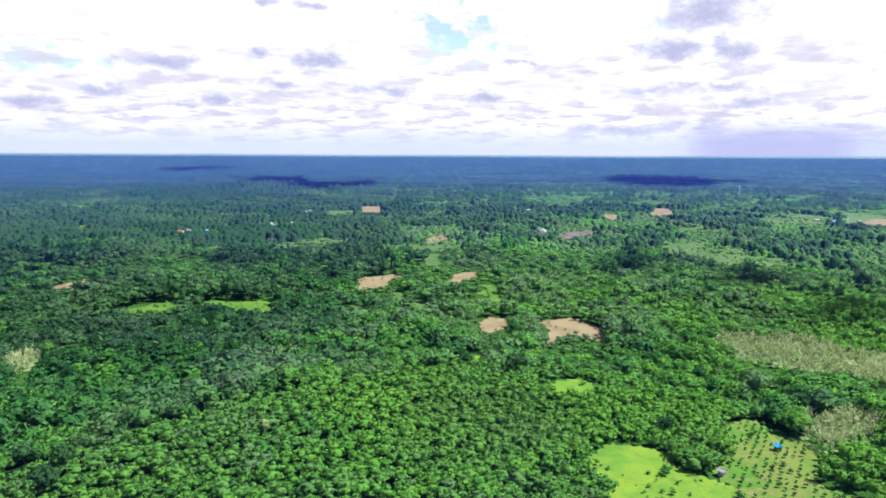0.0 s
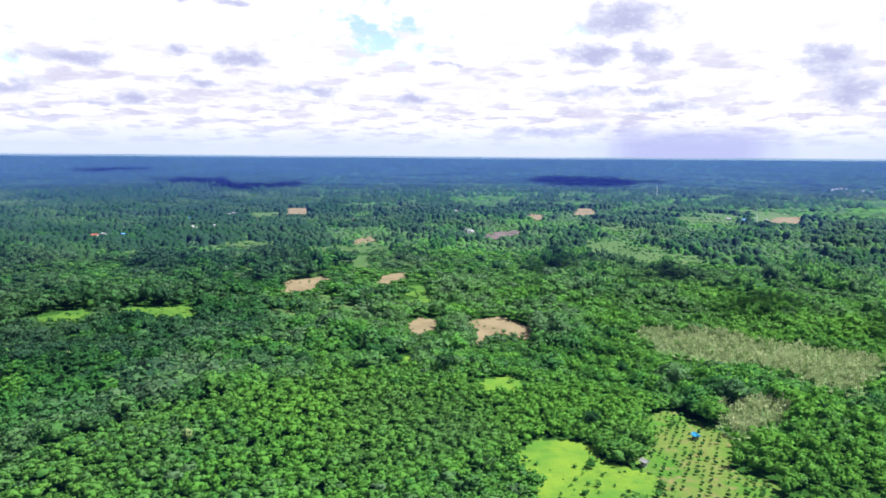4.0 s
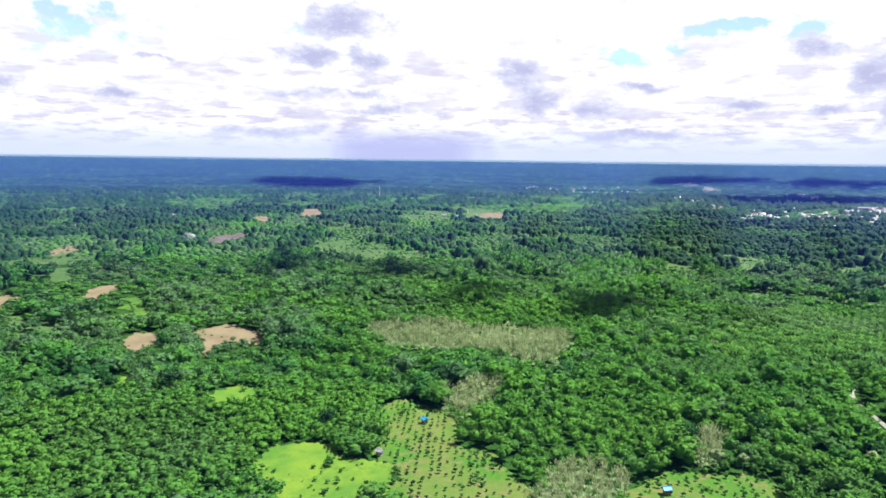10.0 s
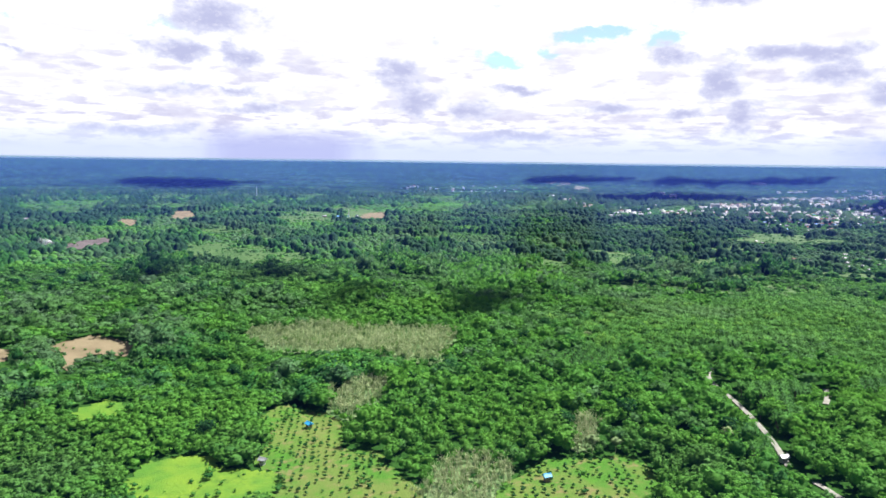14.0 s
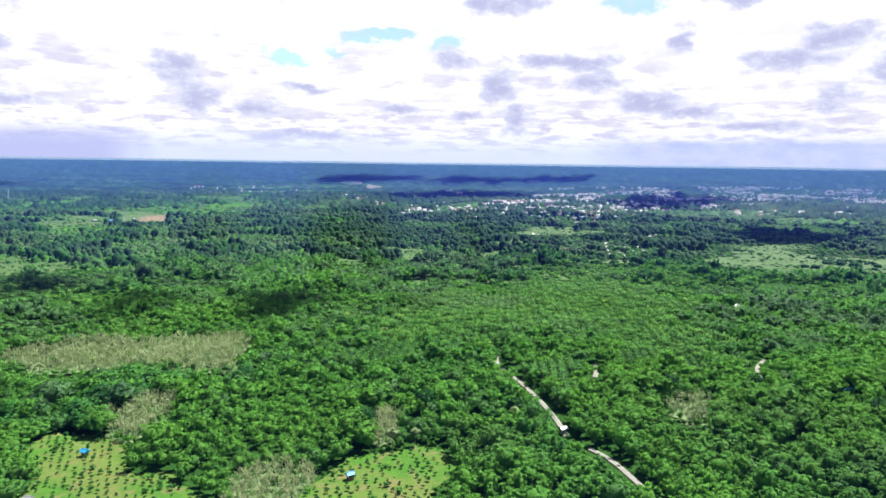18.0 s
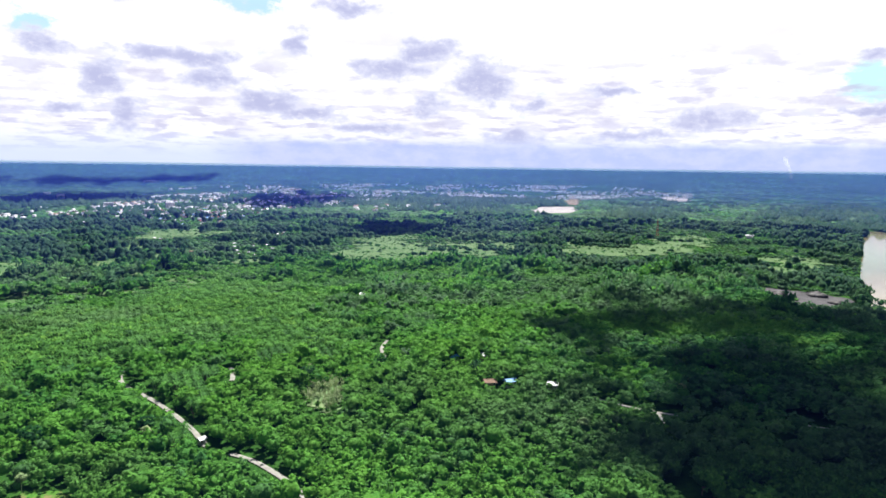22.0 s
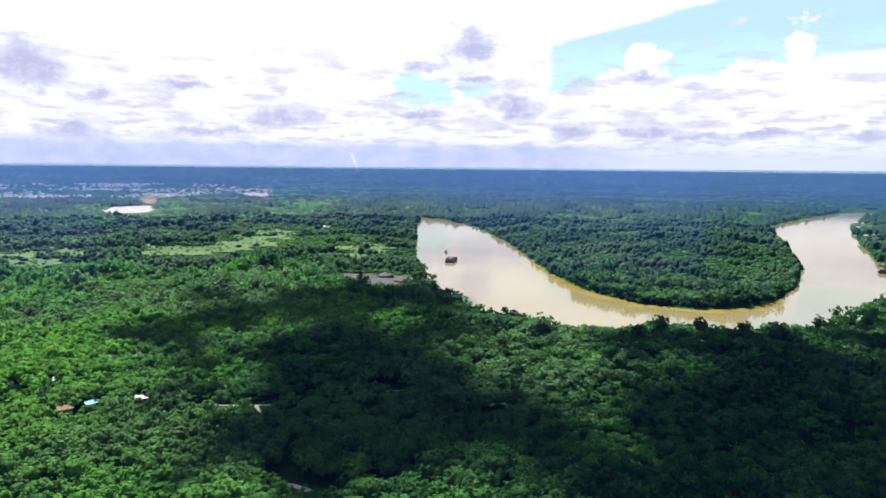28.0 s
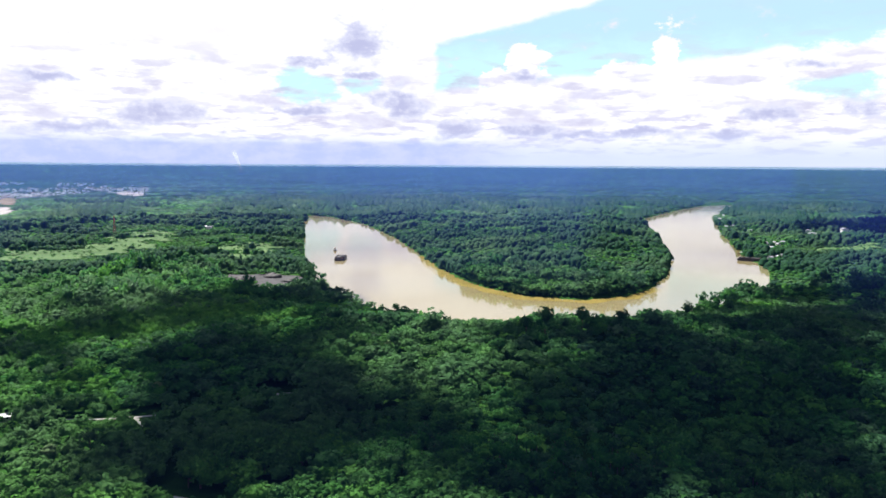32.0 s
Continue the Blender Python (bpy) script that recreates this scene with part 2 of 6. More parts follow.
def terrain(px, py):
    """Height of the ground."""
    px, py = np.asarray(px, float), np.asarray(py, float)
    r = np.hypot(px, py)
    roll = 3.2 * np.sin(px / 210 + 0.7 * np.sin(py / 330)) * np.cos(py / 260 + 0.5) + 2.0 * np.sin(px / 90 + py / 130) + 1.2 * np.sin(py / 60 - px / 75)
    for hx, hy, up, wide in HILLS:
        roll = roll + up * np.exp(-((px - hx) ** 2 + (py - hy) ** 2) / (2 * wide * wide))
    off, behind = spur(px, py)
    roll = roll + 8.0 * np.exp(-((off / np.where(behind, 26.0, 75.0)) ** 2)) - 5.0 * np.exp(-(((off - 55) / 40) ** 2)) * behind
    wob = 9 * np.sin(px / 37 + py / 53) + 6 * np.sin(px / 17 - py / 23)
    edge = rim(px, py, RIVER)
    wet = inside(px + wob * 0.25, py - wob * 0.25, RIVER)
    z = np.where(wet, WATER - 0.3 - np.minimum(edge / 12, 4.0), WATER + 1.2 + np.minimum(edge / 14, 9.0) + roll * np.clip(edge / 140, 0, 1))
    # the plain goes on in ever fainter ridges up to the line of the horizon
    s = np.clip((r - 2800) / 2000, 0, 1)
    far = 140 - r * 0.05 * (1 - 0.71 * s - 0.29 * s * s)
    turn = np.arctan2(px, py)
    ridge = 6.5 * np.sin(r / 62 + 3.0 * np.sin(5 * turn + r / 900) + 1.5 * np.sin(13 * turn)) + 3.5 * np.sin(r / 37 - 4 * np.sin(7 * turn) + 2 * np.sin(19 * turn)) + 3 * np.sin(px / 300 + 2 * np.sin(py / 700))
    k = np.clip((r - 2700) / 400, 0, 1)
    fade = np.clip((4990 - r) / 1300, 0.25, 1)
    return z * (1 - k) + (far - 6.5 * s + ridge * fade * 0.9) * k


# terrain end


# ---- cover of the land: outlines in metres ----
SOIL = [
    [(79.5, 559.5), (102.9, 563.6), (118.3, 546.4), (124.1, 521.2), (117.7, 498.7), (94.8, 505.2), (82.2, 480.7), (83.6, 524.5)],
    [(25.8, 521.6), (41.3, 566.8), (60.6, 558.8), (54.9, 534.7), (28.5, 505.9)],
    [(-92.0, 679.2), (-87.1, 724.7), (-52.5, 749.3), (-42.8, 733.0), (-57.7, 698.1), (-80.9, 671.3)],
    [(0.8, 732.5), (10.2, 755.5), (46.0, 774.1), (42.7, 748.2), (9.7, 712.4)],
    [(-350.9, 610.3), (-356.1, 640.6), (-343.3, 663.1), (-331.7, 640.0), (-333.1, 602.8)],
    [(-204.2, 1645.6), (-216.4, 1818.2), (-169.3, 1827.3), (-147.8, 1683.9)],
    [(-35.2, 1009.0), (-3.7, 1092.8), (11.1, 1033.8), (-23.7, 982.1)],
    [(164.6, 1039.2), (204.7, 1144.0), (257.1, 1167.6), (242.1, 1098.3), (194.7, 1038.6)],
    [(441.8, 1490.6), (537.1, 1742.5), (577.3, 1725.4), (508.1, 1515.8)],
    [(841.5, 1373.2), (972.3, 1546.7), (1039.1, 1560.6), (891.3, 1336.6)],
    [(2836.7, -302.2), (3247.3, -377.9), (3158.6, -409.8), (2607.8, -330.1), (2576.3, -289.7)],
    [(322.5, 1415.5), (381.6, 1589.7), (369.9, 1417.7), (324.1, 1325.4)],
]
GRASS = [
    [(62.4, 276.0), (75.5, 297.9), (88.0, 301.0), (103.7, 286.0), (109.0, 273.6), (119.1, 269.3), (118.2, 257.4), (106.4, 233.8), (57.0, 233.1)],
    [(-260.7, 541.8), (-256.7, 572.4), (-234.4, 576.9), (-214.2, 555.0), (-212.5, 532.5), (-239.5, 522.7)],
    [(-205.4, 556.6), (-197.5, 582.2), (-157.3, 596.9), (-145.0, 571.5), (-176.2, 545.4)],
    [(63.4, 367.7), (74.4, 383.1), (88.6, 370.1), (78.7, 356.3), (66.6, 357.2)],
    [(-86.3, 926.7), (-77.6, 992.9), (-36.7, 1002.9), (13.8, 1041.3), (36.6, 916.8), (-18.1, 908.1), (-40.0, 890.6), (-72.9, 885.3)],
    [(-55.5, 793.6), (4.4, 876.4), (46.5, 844.7), (45.1, 792.6), (-8.7, 754.0), (-53.3, 761.5)],
    [(-317.6, 859.7), (-315.5, 916.7), (-285.9, 907.1), (-275.2, 861.1), (-297.0, 841.2)],
    [(-219.8, 1002.5), (-194.5, 1046.2), (-147.9, 1023.2), (-149.9, 980.0), (-204.8, 970.1)],
    [(-161.9, 763.7), (-151.1, 809.1), (-121.4, 749.4), (-135.7, 725.3)],
    [(10.1, 443.3), (22.0, 456.7), (34.0, 451.1), (24.1, 423.6), (13.2, 418.1)],
    [(1036.2, 100.8), (1197.5, 67.4), (1206.5, -31.5), (1057.0, -10.2), (950.8, 69.2)],
    [(1159.2, -136.6), (1279.2, -204.2), (1256.8, -307.1), (1404.3, -450.5), (1313.4, -432.9), (1164.8, -295.0), (1114.6, -216.1), (1086.0, -137.3)],
    [(881.7, 355.1), (926.2, 336.2), (888.2, 312.0), (848.2, 328.4)],
    [(1205.6, -130.2), (1268.7, -183.7), (1274.1, -242.1), (1296.9, -309.2), (1492.6, -433.8), (1410.4, -431.2), (1220.7, -308.1), (1134.7, -207.3), (1103.5, -118.4)],
    [(948.5, 203.8), (1145.2, 132.6), (1276.5, -1.3), (1169.6, -47.0), (1025.2, 24.1), (900.7, 136.6)],
    [(497.4, -1219.1), (464.3, -1449.8), (418.1, -1309.0), (457.1, -1184.9)],
    [(316.2, 1006.4), (352.9, 1016.6), (402.4, 948.6), (346.2, 827.5), (303.9, 845.6), (285.0, 893.7)],
    [(394.1, 841.1), (443.2, 906.8), (441.7, 868.6), (401.5, 798.7)],
    [(398.1, 1154.9), (483.0, 1319.3), (476.6, 1214.2), (424.7, 1108.1)],
    [(856.9, 335.4), (925.6, 342.3), (943.7, 313.3), (862.9, 297.0)],
    [(1144.5, 645.1), (1347.5, 672.6), (1385.6, 600.3), (1226.3, 552.9)],
    [(985.3, 213.1), (1254.7, 241.3), (1376.4, 163.6), (1032.7, 120.6), (950.4, 162.1)],
    [(-267.6, 1518.7), (-271.0, 1737.8), (-220.2, 1692.2), (-202.8, 1470.1)],
    [(-218.7, 1001.2), (-205.6, 1079.4), (-163.8, 1043.8), (-167.3, 989.5)],
    [(-182.5, 556.2), (-174.8, 590.7), (-149.8, 584.5), (-144.0, 551.2), (-168.0, 539.9)],
    [(23.5, 621.4), (39.2, 717.5), (59.6, 700.7), (49.6, 627.7)],
    [(273.3, 860.7), (347.5, 996.0), (429.9, 963.1), (363.1, 836.8)],
]
LIGHT = [   # thin low growth, paler than the woods
    [(569.6, 632.5), (710.7, 740.1), (794.2, 712.7), (663.2, 574.3), (589.4, 565.0)],
    [(821.6, 554.5), (1007.0, 617.5), (1071.6, 507.8), (883.2, 430.4), (813.1, 497.7)],
    [(537.5, 430.7), (643.3, 495.1), (690.3, 474.3), (558.1, 393.1)],
    [(632.6, 393.3), (720.0, 400.8), (743.2, 342.5), (669.1, 318.0)],
    [(660.1, 741.2), (757.8, 809.9), (786.1, 774.1), (711.4, 699.1)],
    [(688.4, 785.0), (793.3, 815.6), (778.8, 733.9), (690.7, 698.4)],
    [(1068.8, -388.2), (1144.9, -452.0), (1097.7, -514.6), (973.4, -476.0), (911.4, -409.4), (930.1, -350.3)],
    [(1308.4, 576.0), (1401.3, 506.5), (1250.3, 383.2), (1169.8, 432.9)],
]
PALE = [   # thin grey-green scrub and half bare rubber stands
    [(206.2, 495.9), (231.3, 501.9), (258.4, 483.4), (278.3, 454.6), (294.6, 424.0), (326.7, 404.5), (287.4, 350.1), (264.3, 348.1), (255.5, 373.2), (246.2, 401.2), (221.4, 422.1), (203.6, 451.3)],
    [(188.9, 334.5), (210.0, 347.9), (223.4, 334.2), (217.4, 319.2), (194.4, 309.5), (174.0, 295.6), (169.2, 302.0)],
    [(-80.3, 583.4), (-46.2, 658.9), (6.3, 657.2), (13.5, 606.4), (-10.6, 539.2), (-41.4, 525.7)],
    [(588.6, 629.6), (683.1, 662.8), (699.9, 611.0), (634.7, 544.4), (579.0, 538.3)],
    [(165.0, 214.3), (186.8, 222.2), (193.5, 207.3), (188.4, 191.5), (174.0, 182.7), (149.4, 201.0)],
    [(238.3, 205.4), (268.6, 217.2), (266.5, 201.4), (249.2, 189.4), (234.2, 195.0)],
    [(286.6, 891.5), (377.3, 1019.1), (416.3, 970.7), (451.1, 879.1), (412.3, 815.3), (292.5, 785.2)],
    [(568.8, 1282.8), (726.0, 1553.9), (1005.4, 1751.4), (1077.4, 1665.2), (882.9, 1361.3), (666.5, 1307.6)],
    [(545.0, 447.9), (684.9, 449.5), (769.5, 368.7), (707.6, 332.4), (590.2, 386.3)],
    [(362.8, 105.4), (398.5, 95.5), (366.6, 78.1), (344.4, 87.6)],
    [(-717.4, 1230.4), (-705.4, 1344.9), (-610.1, 1240.2), (-546.2, 1038.4), (-604.9, 1050.8)],
    [(542.8, 428.9), (600.8, 414.0), (584.6, 361.3), (524.6, 361.5), (512.6, 398.5)],
    [(714.0, 458.0), (772.3, 425.9), (784.5, 320.2), (697.4, 325.8), (651.7, 402.9)],
    [(706.8, 675.5), (805.7, 657.2), (839.2, 558.1), (754.9, 538.6), (672.7, 614.0)],
    [(898.6, 204.3), (965.7, 188.2), (999.1, 121.7), (908.5, 125.6), (863.0, 182.4)],
    [(-277.3, 416.3), (-265.2, 431.8), (-246.6, 412.3), (-246.3, 388.7), (-257.2, 385.0)],
]
LIGHT += [p for p in PALE if math.hypot(*p[0]) > 540]
PALE = [p for p in PALE if math.hypot(*p[0]) <= 540]
ROWS = [
    [(134.0, 315.2), (149.7, 330.9), (163.6, 336.8), (177.5, 317.2), (160.0, 288.8), (149.6, 265.2), (159.1, 252.1), (160.6, 227.6), (153.3, 198.3), (118.5, 205.5), (102.2, 219.6), (117.7, 252.3), (119.8, 279.5)],
    [(188.9, 198.2), (203.4, 200.2), (221.8, 194.7), (245.0, 181.4), (255.7, 171.5), (239.0, 158.2), (205.8, 139.3), (178.8, 184.9)],
]
PALMS = [
    [(417.9, 364.7), (569.1, 351.7), (745.1, 304.0), (660.8, 202.0), (521.1, 113.6), (461.4, 77.5), (427.4, 110.1), (442.6, 170.6), (418.3, 229.9), (340.9, 243.5), (333.2, 300.8)],
    [(370.7, 211.9), (398.8, 185.1), (413.3, 159.1), (364.0, 141.3), (305.2, 131.6), (338.4, 170.9)],
]
COAL = [(811.1, -304.8), (800.0, -358.0), (784.7, -405.7), (722.5, -367.5), (702.8, -311.0), (756.5, -301.9)]
PONDS = [
    [(2331.5, -144.4), (2437.5, -183.1), (2525.3, -311.3), (2294.1, -286.9), (2149.2, -251.0), (2042.1, -153.7)],
    [(3417.0, -783.4), (3432.0, -859.0), (3360.5, -955.2), (3043.3, -855.3), (3140.2, -786.7)],
]
ROADS = [
    (2.8, [(401.8, 224.3), (391.2, 223.7), (375.6, 213.0), (354.0, 182.7), (333.4, 159.5), (316.1, 142.8), (299.2, 129.5)]),
    (2.8, [(292.6, 115.7), (288.4, 104.1), (275.8, 90.3), (264.2, 77.7), (252.6, 69.5)]),
    (3.0, [(412.4, 161.5), (400.2, 153.9), (389.1, 151.7)]),
    (2.6, [(491.9, 73.4), (468.1, 75.0), (445.5, 67.5)]),
    (2.2, [(381.3, -60.0), (373.9, -67.6), (365.9, -77.5), (356.7, -90.7), (351.6, -101.6)]),
    (2.4, [(356.7, -90.7), (339.9, -91.4)]),
    (2.8, [(340.0, -154.0), (333.5, -164.6), (326.3, -175.4)]),
    (2.8, [(262.7, -72.2), (255.5, -79.7), (246.6, -85.0), (237.2, -87.1)]),
]
HOUSES_NEAR = [(648.7, 123.4), (397.0, -2.4), (399.8, -14.6), (396.6, -39.6), (448.2, 21.5), (457.9, 3.5)]
TOWN = [(1661.0, 1105.1), (2384.5, 1298.2), (3206.4, 1558.3), (3465.8, 1295.4), (3786.8, 798.3), (4019.2, 455.8), (3918.0, 126.5), (4025.2, -490.9), (3680.3, -1060.2), (3290.6, -950.2), (3214.1, -514.2), (3141.7, -339.3), (3191.5, -149.6), (2811.8, 133.8), (3204.7, 361.7), (2319.2, 488.0), (1861.9, 628.3), (1512.2, 621.7), (1461.8, 797.1)]

VILLAGE = [(-428.1, 1144.9), (-430.9, 1119.8), (-420.6, 1546.4), (-381.9, 1494.2), (-307.8, 1263.5), (-287.3, 1303.9), (-225.1, 1135.4), (-258.1, 1437.1), (-317.3, 1640.2), (-206.1, 1730.4), (4.6, 1491.4), (-5.1, 1467.2)] + [(70.6, 2411.3), (570.9, 2269.3), (632.1, 2941.9), (814.3, 2867.5), (797.0, 1395.1), (822.3, 1398.9), (-110.8, 2088.9), (-334.9, 1348.4), (-288.3, 1224.7)]
HAMLET = [(1019.3, 397.7), (964.5, 346.1), (999.1, 338.6), (1070.2, 353.9), (1098.9, 441.5)] + [(982.4, 371.8), (938.3, 329.4), (948.4, 403.9), (1096.8, 517.9), (1181.3, 585.0), (1326.4, 427.3), (1381.7, 406.6), (1338.2, 409.9), (1449.1, -539.3)]
RIVERSIDE = [(1043.7, -1876.6), (986.7, -1798.2), (1049.3, -1933.1), (939.3, -1709.8), (845.5, -1573.7), (841.2, -1594.2), (813.6, -1568.0), (778.1, -1527.6), (742.4, -1482.7), (599.3, -1257.7), (581.6, -1237.7), (584.9, -1261.3)] + [(568.1, -1242.4), (574.4, -1272.8), (557.6, -1195.6), (500.1, -1089.1), (498.0, -1106.7), (501.3, -1073.4)]
HUTS = [(116.6, 270.6), (153.1, 297.7)] + [(202.9, 183.7), (302.6, 133.5)]
OUTSKIRTS = [(2195.6, 2073.6), (2421.4, 1658.7), (1661.0, 1105.1), (1461.8, 797.1), (1339.9, 892.6), (1489.4, 1227.4)]
UPTOWN = [(2400.0, 492.7), (2749.4, 175.1), (2105.8, 133.1), (1996.8, 392.4)]
SUBURB = [(1940.3, 2828.0), (2410.0, 2863.0), (2383.7, 2364.4), (2043.5, 2197.5), (1884.2, 2651.7)]


def in_any(px, py, polys, wobble=4.0):
    wx = px + wobble * (np.sin(px / 19 + py / 31) + 0.6 * np.sin(py / 7.0))
    wy = py + wobble * (np.sin(px / 27 - py / 17) + 0.6 * np.sin(px / 6.0))
    hit = np.zeros(np.shape(px), bool)
    for poly in polys:
        hit |= inside(wx, wy, poly)
    return hit


# ---- materials ----
def material(name):
    m = bpy.data.materials.new(name)
    m.use_nodes = True
    return m, Nodes(m.node_tree)


def finish(n, color, rough=0.8, bump=None, depth=0.3, metal=0.0, spec=0.3):
    values = {"Base Color": color, "Roughness": rough, "Metallic": metal, "Specular IOR Level": spec}
    if bump is not None:
        values["Normal"] = n.add("ShaderNodeBump", {"Height": bump, "Distance": depth, "Strength": 0.8}).outputs[0]
    shader = n.add("ShaderNodeBsdfPrincipled", values)
    n.add("ShaderNodeOutputMaterial", {"Surface": shader.outputs[0]})


def spot(n):
    return n.add("ShaderNodeNewGeometry").outputs["Position"]


def ground_material():
    m, n = material("forest_floor")
    p = spot(n)
    big, fine = n.noise(p, 0.006, 5.0), n.noise(p, 0.15, 6.0, 0.65)
    c = n.mix(n.ramp(big, 0.35, 0.65), rgb(0.018, 0.058, 0.012), rgb(0.027, 0.076, 0.017))
    c = n.mix(n.ramp(fine, 0.4, 0.75), c, rgb(0.034, 0.088, 0.018))
    finish(n, c, 1.0, fine, 3.0, 0.0, 0.0)
    return m


def soil_material():
    m, n = material("cleared_soil")
    p = spot(n)
    big, fine = n.noise(p, 0.05, 5.0), n.noise(p, 0.6, 6.0, 0.7)
    c = n.mix(n.ramp(big, 0.35, 0.7), rgb(0.180, 0.143, 0.090), rgb(0.125, 0.098, 0.058))
    c = n.mix(n.ramp(fine, 0.48, 0.72, 0.0, 0.8), c, rgb(0.105, 0.115, 0.05))
    finish(n, c, 0.95, fine, 0.4)
    return m


def grass_material(name, a, b, scale=0.06):
    m, n = material(name)
    p = spot(n)
    big, fine = n.noise(p, scale, 5.0, 0.6), n.noise(p, 0.8, 6.0, 0.7)
    c = n.mix(n.ramp(big, 0.35, 0.65), a, b)
    c = n.mix(n.ramp(n.noise(p, 0.17, 5.0, 0.65), 0.50, 0.68, 0.0, 0.6), c, rgb(a[0] * 0.62, a[1] * 0.66, a[2] * 0.9))
    c = n.mix(n.ramp(fine, 0.45, 0.75, 0.0, 0.6), c, rgb(a[0] * 0.7, a[1] * 0.62, a[2] * 0.8))
    finish(n, c, 0.9, fine, 0.5)
    return m


def orchard_material():
    m, n = material("orchard_grass")
    p = spot(n)
    big, mid, fine = n.noise(p, 0.045, 4.0, 0.6), n.noise(p, 0.13, 5.0, 0.65), n.noise(p, 0.9, 6.0, 0.7)
    c = n.mix(n.ramp(big, 0.38, 0.62), rgb(0.050, 0.140, 0.020), rgb(0.100, 0.145, 0.036))
    c = n.mix(n.ramp(mid, 0.53, 0.66, 0.0, 0.75), c, rgb(0.160, 0.135, 0.066))
    c = n.mix(n.ramp(mid, 0.44, 0.34, 0.0, 0.7), c, rgb(0.060, 0.170, 0.018))
    c = n.mix(n.ramp(fine, 0.5, 0.75, 0.0, 0.55), c, rgb(0.040, 0.090, 0.016))
    finish(n, c, 0.95, fine, 0.6, 0.0, 0.05)
    return m


def leaf_material(name, dark, mid, light, trans=0.42):
    """Leaves: each tree has its own tint, each clump a little more."""
    m, n = material(name)
    tint = n.add("ShaderNodeAttribute", attribute_name="tint").outputs["Fac"]
    isle = n.add("ShaderNodeNewGeometry").outputs["Random Per Island"]
    own = n.add("ShaderNodeObjectInfo").outputs["Random"]
    k = n.math("ADD", n.math("ADD", tint, n.math("MULTIPLY", n.math("SUBTRACT", isle, 0.5), 0.30)), n.math("MULTIPLY", n.math("SUBTRACT", own, 0.5), 0.25))
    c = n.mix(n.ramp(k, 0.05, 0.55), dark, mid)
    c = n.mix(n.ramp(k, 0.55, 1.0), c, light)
    hue = n.add("ShaderNodeAttribute", attribute_name="hue").outputs["Fac"]
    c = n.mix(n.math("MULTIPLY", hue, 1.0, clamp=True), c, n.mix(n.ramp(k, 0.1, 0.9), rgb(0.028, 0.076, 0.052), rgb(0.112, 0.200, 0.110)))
    c = n.mix(n.math("MULTIPLY", hue, -1.0, clamp=True), c, n.mix(n.ramp(k, 0.1, 0.9), rgb(0.043, 0.160, 0.020), rgb(0.130, 0.320, 0.040)))
    c = n.mix(n.ramp(n.noise(spot(n), 0.0045, 5.0, 0.65), 0.47, 0.70, 0.0, 0.75), c, rgb(0.082, 0.160, 0.070))
    c = n.mix(n.ramp(n.noise(spot(n), 1.2, 4.0, 0.7), 0.4, 0.75, 0.0, 0.4), c, dark)
    grain = n.noise(spot(n), 0.75, 5.0, 0.7)
    c = n.mix(n.ramp(grain, 0.5, 0.75, 0.0, 0.2), c, light)
    bump = n.add("ShaderNodeBump", {"Height": grain, "Distance": 0.9, "Strength": 0.8}).outputs[0]
    a = n.add("ShaderNodeBsdfPrincipled", {"Base Color": c, "Roughness": 0.75, "Specular IOR Level": 0.08, "Normal": bump})
    b = n.add("ShaderNodeBsdfTranslucent", {"Color": c, "Normal": bump})
    mixed = n.add("ShaderNodeMixShader", {0: trans, 1: a.outputs[0], 2: b.outputs[0]})
    n.add("ShaderNodeOutputMaterial", {"Surface": mixed.outputs[0]})
    return m


def plain_material(name, color, rough=0.7, var=0.25, scale=0.5, metal=0.0):
    m, n = material(name)
    k = n.noise(spot(n), scale, 5.0, 0.6)
    dark = rgb(*[v * (1 - var) for v in color])
    finish(n, n.mix(n.ramp(k, 0.35, 0.65), rgb(*color), dark), rough, k, 0.05, metal)
    return m


def water_material():
    m, n = material("muddy_water")
    p = spot(n)
    big, fine = n.noise(p, 0.004, 4.0), n.noise(p, 0.35, 4.0, 0.6)
    c = n.mix(n.ramp(big, 0.35, 0.65), rgb(0.180, 0.146, 0.066), rgb(0.212, 0.185, 0.112))
    finish(n, c, 0.07, fine, 0.015, 0.0, 1.0)
    return m


FLOOR = ground_material()
SOIL_M = soil_material()
LIGHT_M = grass_material("low_scrub_leaves", rgb(0.036, 0.098, 0.020), rgb(0.064, 0.122, 0.032), 0.03)
FAR_GRASS_M = grass_material("meadow_grass", rgb(0.034, 0.092, 0.018), rgb(0.056, 0.114, 0.030), 0.02)
GRASS_M = grass_material("bright_grass", rgb(0.054, 0.152, 0.011), rgb(0.116, 0.205, 0.013), 0.05)
FIELD_M = grass_material("field_grass", rgb(0.036, 0.115, 0.010), rgb(0.066, 0.150, 0.012), 0.05)
SCRUB_M = grass_material("pale_scrub", rgb(0.075, 0.160, 0.045), rgb(0.140, 0.200, 0.085))
ROW_M = orchard_material()
LEAF = leaf_material("leaves", rgb(0.016, 0.068, 0.026), rgb(0.040, 0.172, 0.036), rgb(0.102, 0.298, 0.046))
PALE_LEAF = leaf_material("pale_leaves", rgb(0.16, 0.25, 0.09), rgb(0.31, 0.41, 0.19), rgb(0.52, 0.59, 0.35))
PALM_LEAF = leaf_material("palm_leaves", rgb(0.020, 0.072, 0.020), rgb(0.052, 0.165, 0.024), rgb(0.120, 0.265, 0.030), 0.25)
BARK = plain_material("bark", (0.16, 0.13, 0.09), 0.9, 0.4, 2.0)
